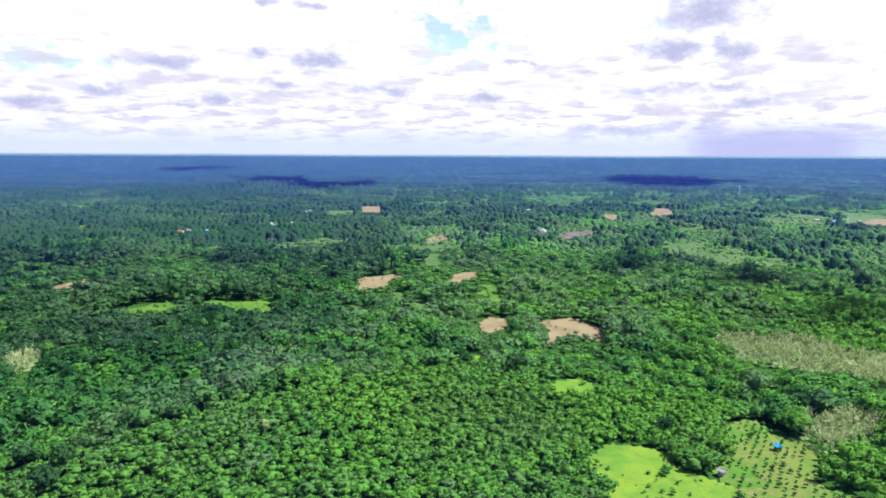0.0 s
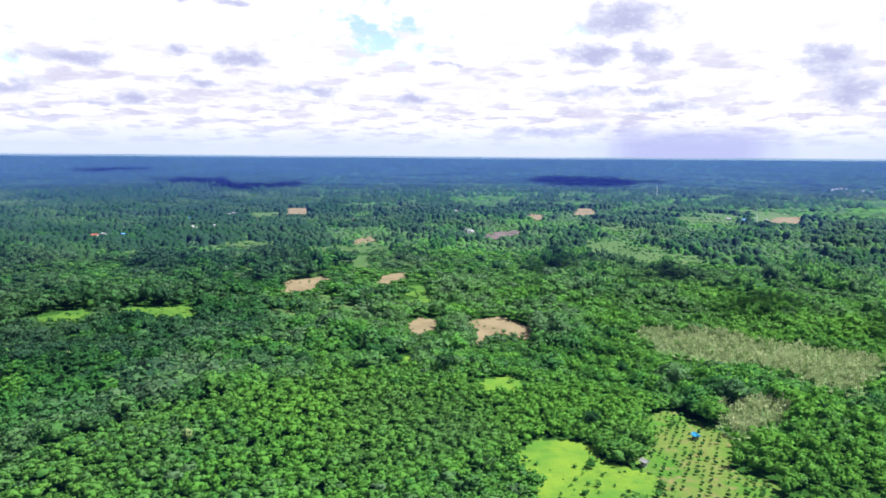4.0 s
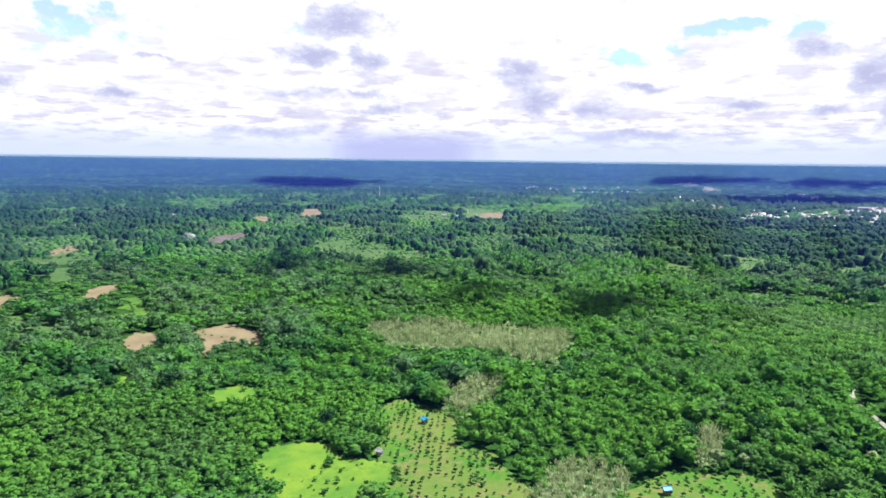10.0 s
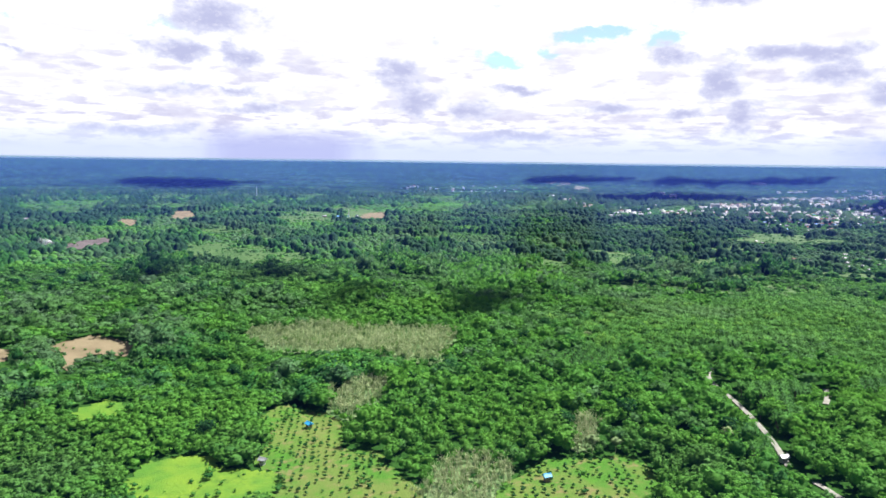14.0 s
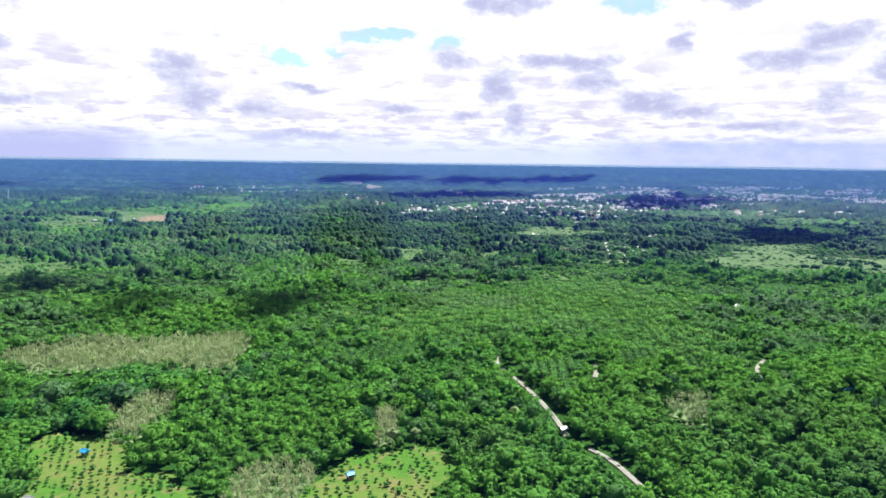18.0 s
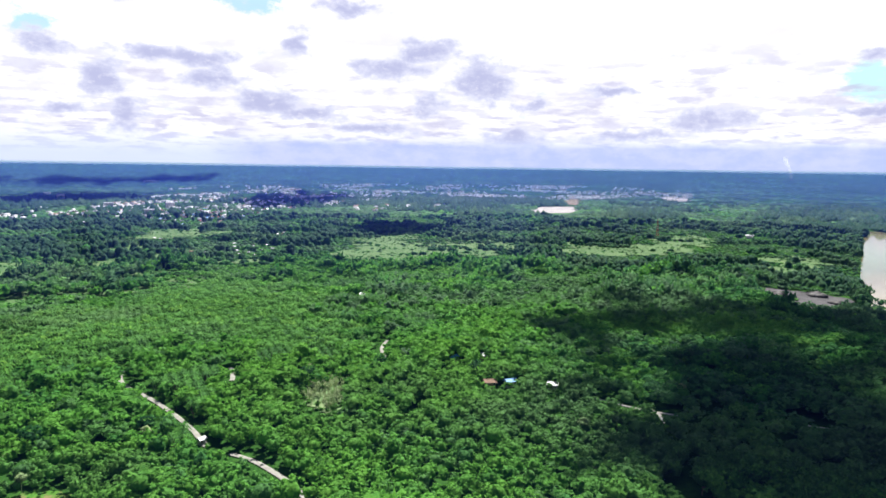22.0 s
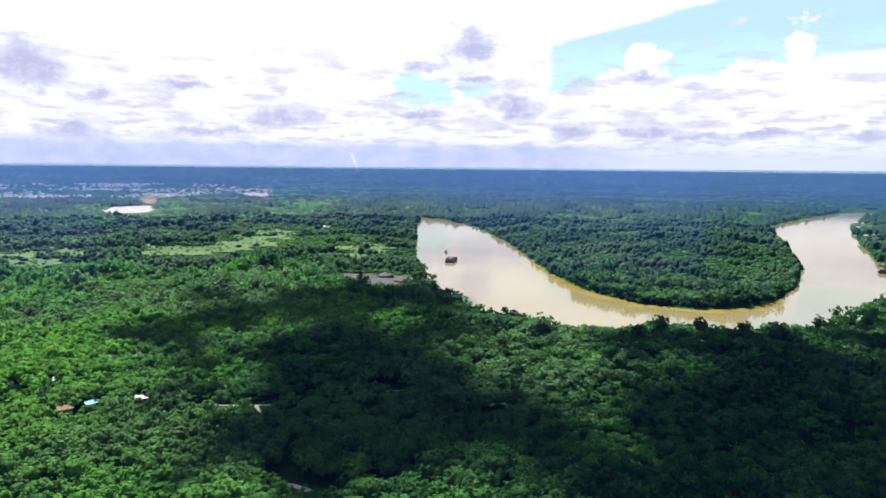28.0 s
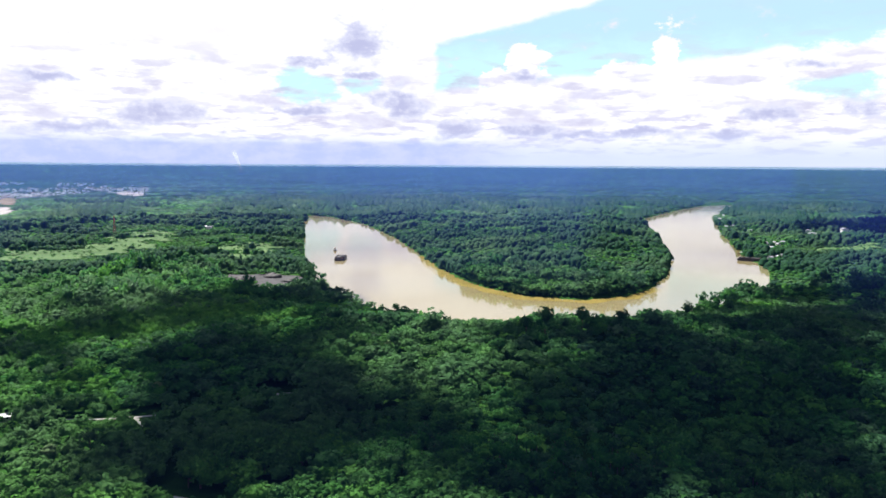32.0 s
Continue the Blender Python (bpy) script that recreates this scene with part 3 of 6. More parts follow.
PALE_BARK = plain_material("pale_bark", (0.46, 0.50, 0.28), 0.9, 0.3, 2.0)
WATER_M = water_material()
GRAVEL = plain_material("gravel_road", (0.235, 0.23, 0.21), 0.95, 0.25, 0.4)
CONCRETE = plain_material("pale_concrete_road", (0.46, 0.45, 0.40), 0.9, 0.2, 0.3)
YARD_M = plain_material("coal_dust_ground", (0.052, 0.051, 0.056), 0.9, 0.55, 0.05)
COAL_M = plain_material("coal", (0.035, 0.033, 0.035), 0.7, 0.5, 0.15)
POND_M = plain_material("pale_pond", (0.33, 0.315, 0.30), 0.95, 0.3, 0.03)


# ---- mesh helpers ----
def mesh_of(name, verts, faces, mat, tint=None, smooth=False, normals=None, hue=None):
    """A mesh from arrays: verts (n, 3) and faces (m, 3 or 4)."""
    me = bpy.data.meshes.new(name)
    verts, faces = np.asarray(verts, np.float32), np.asarray(faces, np.int32)
    k = faces.shape[1]
    me.vertices.add(len(verts))
    me.vertices.foreach_set("co", verts.ravel())
    me.loops.add(faces.size)
    me.loops.foreach_set("vertex_index", faces.ravel())
    me.polygons.add(len(faces))
    me.polygons.foreach_set("loop_start", np.arange(len(faces), dtype=np.int32) * k)
    if smooth:
        me.polygons.foreach_set("use_smooth", np.ones(len(faces), bool))
    if tint is not None:
        at = me.attributes.new("tint", "FLOAT", "POINT")
        at.data.foreach_set("value", np.asarray(tint, np.float32))
    if hue is not None:
        at = me.attributes.new("hue", "FLOAT", "POINT")
        at.data.foreach_set("value", np.asarray(hue, np.float32))
    me.update(calc_edges=True)
    if normals is not None:
        me.polygons.foreach_set("use_smooth", np.ones(len(faces), bool))
        at = me.attributes.new("custom_normal", "FLOAT_VECTOR", "POINT")
        at.data.foreach_set("vector", np.asarray(normals, np.float32).ravel())
    me.materials.append(mat)
    return me


def drape(name, polys, step, mat, lift, wobble=4.0):
    """A sheet that lies on the ground within an outline."""
    out = []
    for poly in polys:
        xs, ys = np.array(poly).T
        s = step * max(1.0, np.hypot(xs.mean(), ys.mean()) / 700)
        gx, gy = np.meshgrid(np.arange(xs.min() - 8, xs.max() + 8, s), np.arange(ys.min() - 8, ys.max() + 8, s), indexing="ij")
        gx, gy = gx + 0.3 * s * np.sin(gy * 1.7), gy + 0.3 * s * np.sin(gx * 2.3)
        cx, cy = (gx[1:, 1:] + gx[:-1, :-1]) / 2, (gy[1:, 1:] + gy[:-1, :-1]) / 2
        keep = in_any(cx, cy, [poly], wobble)
        ids = np.arange(gx.size).reshape(gx.shape)
        quads = np.stack([ids[:-1, :-1], ids[1:, :-1], ids[1:, 1:], ids[:-1, 1:]], -1)[keep]
        if not len(quads):
            continue
        used, where = np.unique(quads, return_inverse=True)
        vx, vy = gx.ravel()[used], gy.ravel()[used]
        up = lift + 0.0006 * np.hypot(vx, vy)
        verts = np.stack([vx, vy, terrain(vx, vy) + up], -1)
        out.append(new(name, mesh_of(name, verts, where.reshape(-1, 4), mat, smooth=True)))
    return out


rng = np.random.default_rng(7)


def clump_crown(seed, leaves, size, lobes=5, wide=4.6, tall=7.0, core=True):
    """Leaf clumps over several lobes, about a dark inner mass. Base at z = 0, crown on top."""
    g = np.random.default_rng(seed)
    v, f, tone, flake = [], [], [], []
    centres = []
    for k in range(lobes):
        a = 2 * math.pi * (k + g.uniform(0, 0.6)) / lobes
        d = g.uniform(0.35, 0.6) * wide if k else 0.0
        centres.append((d * math.cos(a), d * math.sin(a), tall * (g.uniform(0.5, 0.68) if k else 0.72), g.uniform(0.42, 0.6) * wide))
    for k in range(leaves):
        cx, cy, cz, cr = centres[k % lobes]
        d = g.normal(size=3)
        d[2] = abs(d[2]) * 0.9 - 0.25
        d /= np.linalg.norm(d)
        c = np.array((cx, cy, cz)) + d * (cr, cr, cr * 0.8) * g.uniform(0.78, 1.15)
        nrm = d + (0, 0, 0.1) + g.normal(size=3) * 0.55
        nrm /= np.linalg.norm(nrm)
        u = np.cross(nrm, g.normal(size=3))
        u /= np.linalg.norm(u)
        w = np.cross(nrm, u)
        s = size * g.uniform(0.65, 1.25)
        b = len(v)
        v += [c - u * s * 0.6 - nrm * s * 0.22, c - w * s * 0.5, c + u * s * 0.6 - nrm * s * 0.22, c + w * s * 0.5]
        f.append((b, b + 1, b + 2, b + 3))
        tone += [g.uniform(-0.10, 0.10)] * 4
        flake += [nrm] * 4
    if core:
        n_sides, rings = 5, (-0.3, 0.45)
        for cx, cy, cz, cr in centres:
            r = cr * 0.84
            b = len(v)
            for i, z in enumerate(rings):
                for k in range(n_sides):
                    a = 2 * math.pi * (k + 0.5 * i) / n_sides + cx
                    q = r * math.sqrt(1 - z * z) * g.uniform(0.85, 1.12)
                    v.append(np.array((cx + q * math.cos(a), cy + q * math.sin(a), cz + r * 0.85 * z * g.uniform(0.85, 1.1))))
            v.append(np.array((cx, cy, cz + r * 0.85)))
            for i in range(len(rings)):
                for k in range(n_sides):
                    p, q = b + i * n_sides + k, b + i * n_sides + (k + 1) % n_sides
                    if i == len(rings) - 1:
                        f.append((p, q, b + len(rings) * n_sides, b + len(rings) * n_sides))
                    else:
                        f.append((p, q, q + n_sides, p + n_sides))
            # core tint is lowered: the shade within the crown is put into its colour
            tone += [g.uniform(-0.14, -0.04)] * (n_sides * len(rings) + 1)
    v = np.array(v)
    # leaves are shaded by the round of their lobe, with a little of their own tilt
    lobe = np.array(centres)
    near = np.argmin(np.linalg.norm(v[:, None] - lobe[None, :, :3], axis=2) / lobe[None, :, 3], axis=1)
    soft = v - lobe[near, :3] + (0, 0, 0.15) + g.normal(size=v.shape) * 0.16 * lobe[near, 3:]
    soft /= np.linalg.norm(soft, axis=1)[:, None]
    soft[: len(flake)] = 0.62 * soft[: len(flake)] + 0.5 * np.array(flake)
    soft /= np.linalg.norm(soft, axis=1)[:, None]
    return v, f, np.concatenate([np.array(tone)[:, None], soft], 1)


def leafy_crown(seed, lobes, per, size, wide, tall, fine=True, inner=0.84, rise=0.27):
    """Tufts of leaves all over an uneven dome, about a dark inner mass."""
    g = np.random.default_rng(seed)
    v, f, tone, soft = [], [], [], []
    mid, skew = np.array((0, 0, tall * 0.60)), g.uniform(0.85, 1.15, 3)
    half = np.array((wide * 0.74, wide * 0.74, tall * rise)) * skew
    for k in range(lobes):
        z = 1 - 1.12 * (k + 0.5) / lobes
        a = 2.4 * k + g.uniform(-0.5, 0.5)
        out = np.array((math.sqrt(max(0.0, 1 - z * z)) * math.cos(a), math.sqrt(max(0.0, 1 - z * z)) * math.sin(a), z))
        c0, cr = mid + half * out * g.uniform(0.72, 1.22), wide * g.uniform(0.20, 0.34)
        shade = g.uniform(-0.09, 0.09)
        for _ in range(per):
            d = g.normal(size=3) + out * 0.9 + (0, 0, 0.35)
            d /= np.linalg.norm(d)
            c = c0 + d * (cr, cr, cr * 0.85) * g.uniform(0.75, 1.12)
            nrm = d + g.normal(size=3) * 0.5
            nrm /= np.linalg.norm(nrm)
            u = np.cross(nrm, g.normal(size=3))
            u /= np.linalg.norm(u)
            w = np.cross(nrm, u)
            q = size * g.uniform(0.6, 1.3)
            b = len(v)
            if fine:
                leaf = [c - u * q * 0.6 - nrm * q * 0.25, c - w * q * 0.5, c + u * q * 0.6 - nrm * q * 0.25, c + w * q * 0.5]
                f.append((b, b + 1, b + 2, b + 3))
            else:
                leaf = [c - u * q * 0.6, c + u * q * 0.6, c + w * q * 0.75 - nrm * q * 0.2]
                f.append((b, b + 1, b + 2, b + 2))
            v += leaf
            lit = 0.5 * d + 0.35 * out + 0.55 * nrm
            soft += [lit / np.linalg.norm(lit)] * len(leaf)
            tone += [shade + g.uniform(-0.08, 0.08)] * len(leaf)
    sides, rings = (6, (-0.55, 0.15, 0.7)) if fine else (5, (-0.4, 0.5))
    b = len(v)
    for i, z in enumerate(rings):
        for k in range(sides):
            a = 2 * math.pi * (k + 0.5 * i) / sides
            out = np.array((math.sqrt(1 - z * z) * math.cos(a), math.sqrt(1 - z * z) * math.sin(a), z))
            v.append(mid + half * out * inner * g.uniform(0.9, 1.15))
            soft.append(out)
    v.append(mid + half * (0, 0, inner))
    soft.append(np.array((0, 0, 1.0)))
    # darker core tint stands for shade between the tufts
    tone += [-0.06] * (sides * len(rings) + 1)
    for i in range(len(rings)):
        for k in range(sides):
            p, q = b + i * sides + k, b + i * sides + (k + 1) % sides
            if i == len(rings) - 1:
                f.append((p, q, b + len(rings) * sides, b + len(rings) * sides))
            else:
                f.append((p, q, q + sides, p + sides))
    return np.array(v), f, np.concatenate([np.array(tone)[:, None], np.array(soft)], 1)


def tris_of(v, f, tone):
    """All faces as triangles."""
    t = []
    for q in f:
        t.append((q[0], q[1], q[2]))
        if q[2] != q[3]:
            t.append((q[0], q[2], q[3]))
    return v, np.array(t, np.int32), tone


def palm_crown(seed, fronds=14, long=4.2, tall=6.5):
    """A rosette of bent fronds on top of a stem."""
    g = np.random.default_rng(seed)
    v, f, tone = [], [], []
    for k in range(fronds):
        a = 2 * math.pi * k / fronds + g.uniform(-0.2, 0.2)
        up = g.uniform(0.1, 0.9)
        out = np.array((math.cos(a), math.sin(a), 0))
        side = np.array((-math.sin(a), math.cos(a), 0)) * 0.55
        b = len(v)
        c0 = np.array((0, 0, tall))
        c1 = c0 + out * long * 0.55 + (0, 0, long * 0.5 * up)
        c2 = c0 + out * long + (0, 0, long * (0.35 * up - 0.45))
        v += [c0 - side * 0.4, c0 + side * 0.4, c1 + side * 0.8, c1 - side * 0.8, c2]
        f += [(b + 3, b + 2, b + 1, b), (b + 4, b + 2, b + 3, b + 3)]
        tone += [(g.uniform(-0.1, 0.1), *(out * 0.6 * q + (0, 0, 0.8) + g.normal(size=3) * 0.15)) for q in (0.4, 0.4, 0.8, 0.8, 1.4)]
    return np.array(v), f, np.array(tone)


def trunk(height, radius, seed=0, limbs=3, sides=5):
    """A tapered trunk with a few limbs."""
    g = np.random.default_rng(seed)
    v, f = [], []

    def limb(a, b, ra, rb):
        a, b = np.array(a, float), np.array(b, float)
        w = (b - a) / np.linalg.norm(b - a)
        u = np.cross(w, (0.3, 0.9, 0.1))
        u /= np.linalg.norm(u)
        s = np.cross(w, u)
        k = len(v)
        for c, r in ((a, ra), (b, rb)):
            for i in range(sides):
                t = 2 * math.pi * i / sides
                v.append(c + r * (u * math.cos(t) + s * math.sin(t)))
        for i in range(sides):
            j = (i + 1) % sides
            f.append((k + i, k + j, k + sides + j, k + sides + i))

    lean = g.uniform(-0.06, 0.06, 2) * height
    top = (lean[0], lean[1], height)
    limb((0, 0, -0.6), top, radius, radius * 0.55)
    for i in range(limbs):
        a = 2 * math.pi * (i + g.uniform(0, 0.5)) / limbs
        h = height * g.uniform(0.55, 0.8)
        s = np.array(top) * (h / height)
        limb(s, s + np.array((math.cos(a), math.sin(a), 1.1)) * height * 0.32, radius * 0.5, radius * 0.2)
    return np.array(v), f


def scatter(r0, r1, gap, h0=-167.0, h1=38.0, seed=1):
    """Places on a jittered grid within a ring sector, headings in degrees."""
    g = np.random.default_rng(seed)
    xs = np.arange(-r1, r1, gap)
    gx, gy = np.meshgrid(xs, xs)
    gx, gy = gx.ravel() + g.uniform(-0.62, 0.62, gx.size) * gap, gy.ravel() + g.uniform(-0.62, 0.62, gx.size) * gap
    r, head = np.hypot(gx, gy), np.degrees(np.arctan2(-gx, gy))
    keep = (r >= r0) & (r < r1) & (head > h0) & (head < h1)
    return gx[keep], gy[keep]


def soft_noise(px, py, size, seed=0):
    s = seed * 1.7
    return 0.5 + 0.25 * (np.sin(px / size + 1.9 * np.sin(py / size * 0.7 + s) + s) + np.sin(py / size * 1.3 - 1.6 * np.sin(px / size * 0.8 + 2 * s)))


TABLE = np.random.default_rng(99).uniform(size=(256, 256))


def patches(px, py, size, seed=0):
    """Uneven patches of many sizes, from 0 to 1."""
    total, k = 0.0, 0.5
    for i in range(4):
        u, w = px / size + 17.3 * seed + 60, py / size - 9.1 * seed + 60
        a, b = np.floor(u).astype(int), np.floor(w).astype(int)
        fu, fw = u - a, w - b
        fu, fw = fu * fu * (3 - 2 * fu), fw * fw * (3 - 2 * fw)
        p = [TABLE[(a + dx) % 256, (b + dy) % 256] for dx, dy in ((0, 0), (1, 0), (0, 1), (1, 1))]
        total = total + k * ((p[0] * (1 - fu) + p[1] * fu) * (1 - fw) + (p[2] * (1 - fu) + p[3] * fu) * fw)
        k, size = k * 0.55, size * 0.47
    return np.clip((total / 1.01 - 0.5) * 2.0 + 0.5, 0, 1)


OPEN = SOIL + GRASS + ROWS + [COAL] + PONDS
MEADOWS = [p for p in GRASS if math.hypot(*p[0]) >= 645]
BARE = [p for p in OPEN if p not in MEADOWS]


def wooded(px, py):
    """Where tall trees stand."""
    stray = soft_noise(px, py, 13, 8) > 0.57
    ok = ~in_any(px, py, BARE) & ~inside(px, py, RIVER) & (~in_any(px, py, PALE, 9.0) | stray) & (~in_any(px, py, MEADOWS + LIGHT, 22.0) | (patches(px, py, 45, 31) > 0.55))
    for wide, line in ROADS:
        ok &= rim(px, py, line, False) > wide * 0.5 + 3.6
    return ok & (terrain(px, py) > WATER + 0.5)


def planted(name, px, py, templates, mat, scale, tint, seed, label="", kind="stuff", category="woods", squat=1.0, spread=1.05, hue=None, least=0.0, most=9.0):
    """Many trees as one mesh."""
    g = np.random.default_rng(seed)
    pick = g.integers(0, len(templates), len(px))
    pz = terrain(px, py)
    vs, fs, ts, ns, hs, base = [], [], [], [], [], 0
    for k, (v, f, tone) in enumerate(templates):
        at = np.nonzero(pick == k)[0]
        if not len(at):
            continue
        own = np.exp(np.clip(g.normal(0, 0.27, len(at)), -0.6, 0.45))
        turn, size = g.uniform(0, 2 * math.pi, len(at)), np.clip(scale[at], least, most) * own * spread
        high = scale[at] * own ** 0.5 * g.uniform(0.88, 1.15, len(at)) * squat
        c, s = np.cos(turn)[:, None], np.sin(turn)[:, None]
        x = (v[None, :, 0] * c - v[None, :, 1] * s) * size[:, None] + px[at, None]
        y = (v[None, :, 0] * s + v[None, :, 1] * c) * size[:, None] + py[at, None]
        z = v[None, :, 2] * high[:, None] + pz[at, None]
        vs.append(np.stack([x, y, z], -1).reshape(-1, 3))
        fs.append((f[None] + (np.arange(len(at)) * len(v))[:, None, None] + base).reshape(-1, 3))
        own = tone[:, 0] if tone.ndim == 2 else tone
        ts.append((tint[at, None] + own[None]).ravel())
        if tone.ndim == 2:
            nx, ny = tone[None, :, 1] * c - tone[None, :, 2] * s, tone[None, :, 1] * s + tone[None, :, 2] * c
            ns.append(np.stack([nx, ny, np.broadcast_to(tone[None, :, 3], nx.shape)], -1).reshape(-1, 3))
        if hue is not None:
            hs.append(np.repeat(hue[at], len(v)))
        base += len(at) * len(v)
    ob = new(name, mesh_of(name, np.concatenate(vs), np.concatenate(fs), mat, np.concatenate(ts), normals=np.concatenate(ns) if ns else None, hue=np.concatenate(hs) if hs else None))
    return tagged(ob, label, category, kind=kind)


# ---- ground, water ----
def make_ground():
    heads = np.concatenate([np.arange(-175, 45, 0.42), np.arange(45, 185, 4.0)])
    rad = np.concatenate([[0.5, 60.0, 120.0], 170 * (4985 / 170) ** (np.arange(230) / 229)])
    hh, rr = np.meshgrid(np.radians(heads), rad)
    gx, gy = -np.sin(hh) * rr, np.cos(hh) * rr
    verts = np.stack([gx, gy, terrain(gx, gy)], -1).reshape(-1, 3)
    ids = np.arange(gx.size).reshape(gx.shape)
    nxt = np.roll(ids, -1, axis=1)
    quads = np.stack([ids[:-1], nxt[:-1], nxt[1:], ids[1:]], -1).reshape(-1, 4)[:, ::-1]
    tagged(new("ground", mesh_of("ground", verts, quads, FLOOR, smooth=True)), "dark green undulating forest floor of a wide plain", "ground", kind="structure")


make_ground()
xs, ys = np.array(RIVER).T
wx0, wx1, wy0, wy1 = xs.min() - 60, xs.max() + 60, ys.min() - 60, ys.max() + 60
sheet = mesh_of("river", [(wx0, wy0, WATER), (wx1, wy0, WATER), (wx1, wy1, WATER), (wx0, wy1, WATER)], [(0, 1, 2, 3)], WATER_M)
tagged(new("water", sheet), "wide muddy brown river with a smooth surface", "river", kind="structure")

for ob in drape("bare_field", [p for k, p in enumerate(SOIL) if k != 7], 3.0, SOIL_M, 0.25):
    tagged(ob, "freshly cleared field of bare brown soil", "field", kind="structure")
ASH_M = plain_material("burnt_soil", (0.115, 0.095, 0.095), 0.95, 0.5, 0.04)
for ob in drape("burnt_field", [SOIL[7]], 3.0, ASH_M, 0.25):
    tagged(ob, "smouldering field of burnt grey-brown soil", "field", kind="structure")
for ob in drape("meadow", [p for p in GRASS if 560 <= math.hypot(*p[0]) < 645], 3.0, FIELD_M, 0.25, 9.0):
    tagged(ob, "green grass strip among the woods", "meadow", kind="structure")
for ob in drape("meadow", [p for p in GRASS if math.hypot(*p[0]) < 560], 3.0, GRASS_M, 0.25):
    tagged(ob, "bright yellow-green grass clearing among trees", "meadow", kind="structure")
for ob in drape("meadow", [p for p in GRASS if math.hypot(*p[0]) >= 645], 3.0, FAR_GRASS_M, 0.25, 16.0):
    tagged(ob, "soft green meadow among far woods", "meadow", kind="structure")
for ob in drape("scrubland", PALE, 3.5, SCRUB_M, 0.2):
    tagged(ob, "pale dry scrub ground under thin bare trees", "scrub", kind="structure")
for ob in drape("low_scrub", LIGHT, 3.5, LIGHT_M, 0.22, 14.0):
    tagged(ob, "pale green low scrub among woods", "scrub", kind="structure")
for ob in drape("orchard_ground", ROWS, 2.5, ROW_M, 0.25):
    tagged(ob, "mown orchard ground with dry brown patches", "orchard", kind="structure")
for ob in drape("coal_yard", [COAL], 3.0, YARD_M, 0.5):
    tagged(ob, "black coal stockyard beside the river", "yard", kind="structure")
# whitish far water, drawn as matte pale sheets
for ob in drape("far_pond", PONDS, 6.0, POND_M, 0.5):
    tagged(ob, "flat pale sheet standing for whitish water near town", "pit", kind="structure")


YELLOW_BAND = [(876, -672), (732, -599), (616, -554), (527, -549), (474, -585), (458, -639), (470, -707), (455, -705), (440, -640), (455, -572), (522, -526), (625, -535), (740, -580), (850, -645)]
YELLOW_WATER_M = plain_material("yellow_water", (0.235, 0.185, 0.055), 0.12, 0.25, 0.02)


def yellow_band():
    """A band of yellow water on the inside of the bend."""
    g = [(ax + (bx - ax) * i / 4, ay + (by - ay) * i / 4) for (ax, ay), (bx, by) in zip(YELLOW_BAND, YELLOW_BAND[1:] + YELLOW_BAND[:1]) for i in range(4)]
    bm = bmesh.new()
    face = bm.faces.new([bm.verts.new((x + 3 * math.sin(y / 9.0), y + 3 * math.sin(x / 11.0), WATER + 0.06)) for x, y in g])
    face.normal_update()
    if face.normal.z < 0:
        face.normal_flip()
    bmesh.ops.triangulate(bm, faces=bm.faces[:])
    me = bpy.data.meshes.new("yellow_band")
    bm.to_mesh(me)
    bm.free()
    me.materials.append(YELLOW_WATER_M)
    tagged(new("water", me), "band of yellow water along the inner bank", "river", kind="structure")


yellow_band()


def ribbon(wide, line, mat):
    pts = []
    for (ax, ay), (bx, by) in zip(line, line[1:]):
        k = max(2, int(math.hypot(bx - ax, by - ay) / 4))
        pts += [(ax + (bx - ax) * i / k, ay + (by - ay) * i / k) for i in range(k)]
    pts = np.array(pts + [line[-1]])
    for _ in range(6):
        pts[1:-1] = (pts[:-2] + 2 * pts[1:-1] + pts[2:]) / 4
    d = np.gradient(pts, axis=0)
    d /= np.linalg.norm(d, axis=1)[:, None] + 1e-9
    side = np.stack([-d[:, 1], d[:, 0]], -1)
    v = []
    for k in (-1, -0.4, 0.4, 1):
        q = pts + side * (wide / 2) * k
        v.append(np.stack([q[:, 0], q[:, 1], terrain(pts[:, 0], pts[:, 1]) + (0.45 if abs(k) == 1 else 0.6)], -1))
    v = np.array(v)
    ids = np.arange(4 * len(pts)).reshape(4, -1)
    quads = np.stack([ids[:-1, :-1], ids[:-1, 1:], ids[1:, 1:], ids[1:, :-1]], -1).reshape(-1, 4)
    return tagged(new("road", mesh_of("road", v.reshape(-1, 3), quads[:, ::-1], mat, smooth=True)), "narrow pale gravel road through the woods", "road", kind="structure")


for k, (wide, line) in enumerate(ROADS):
    ribbon(wide, line, GRAVEL if k < 4 else CONCRETE)

# ---- woods ----
def dome(seed):
    """A rounded tree top far away."""
    g = np.random.default_rng(seed)
    v, f = [], []
    for z, r in ((0.0, 1.0), (0.62, 0.72)):
        for k in range(5):
            a = 2 * math.pi * k / 5 + z
            v.append((r * math.cos(a) * g.uniform(0.8, 1.2), r * math.sin(a) * g.uniform(0.8, 1.2), z * g.uniform(0.85, 1.15)))
    v.append((g.uniform(-0.2, 0.2), g.uniform(-0.2, 0.2), 1.0))
    for k in range(5):
        j = (k + 1) % 5
        f += [(k, j, 5 + j), (k, 5 + j, 5 + k), (5 + k, 5 + j, 10)]
    # tint puts light from above into the colour: dark foot, lighter top
    return np.array(v) * (5.2, 5.2, 7.5), np.array(f, np.int32), np.array([-0.15] * 5 + [0.0] * 5 + [0.08])


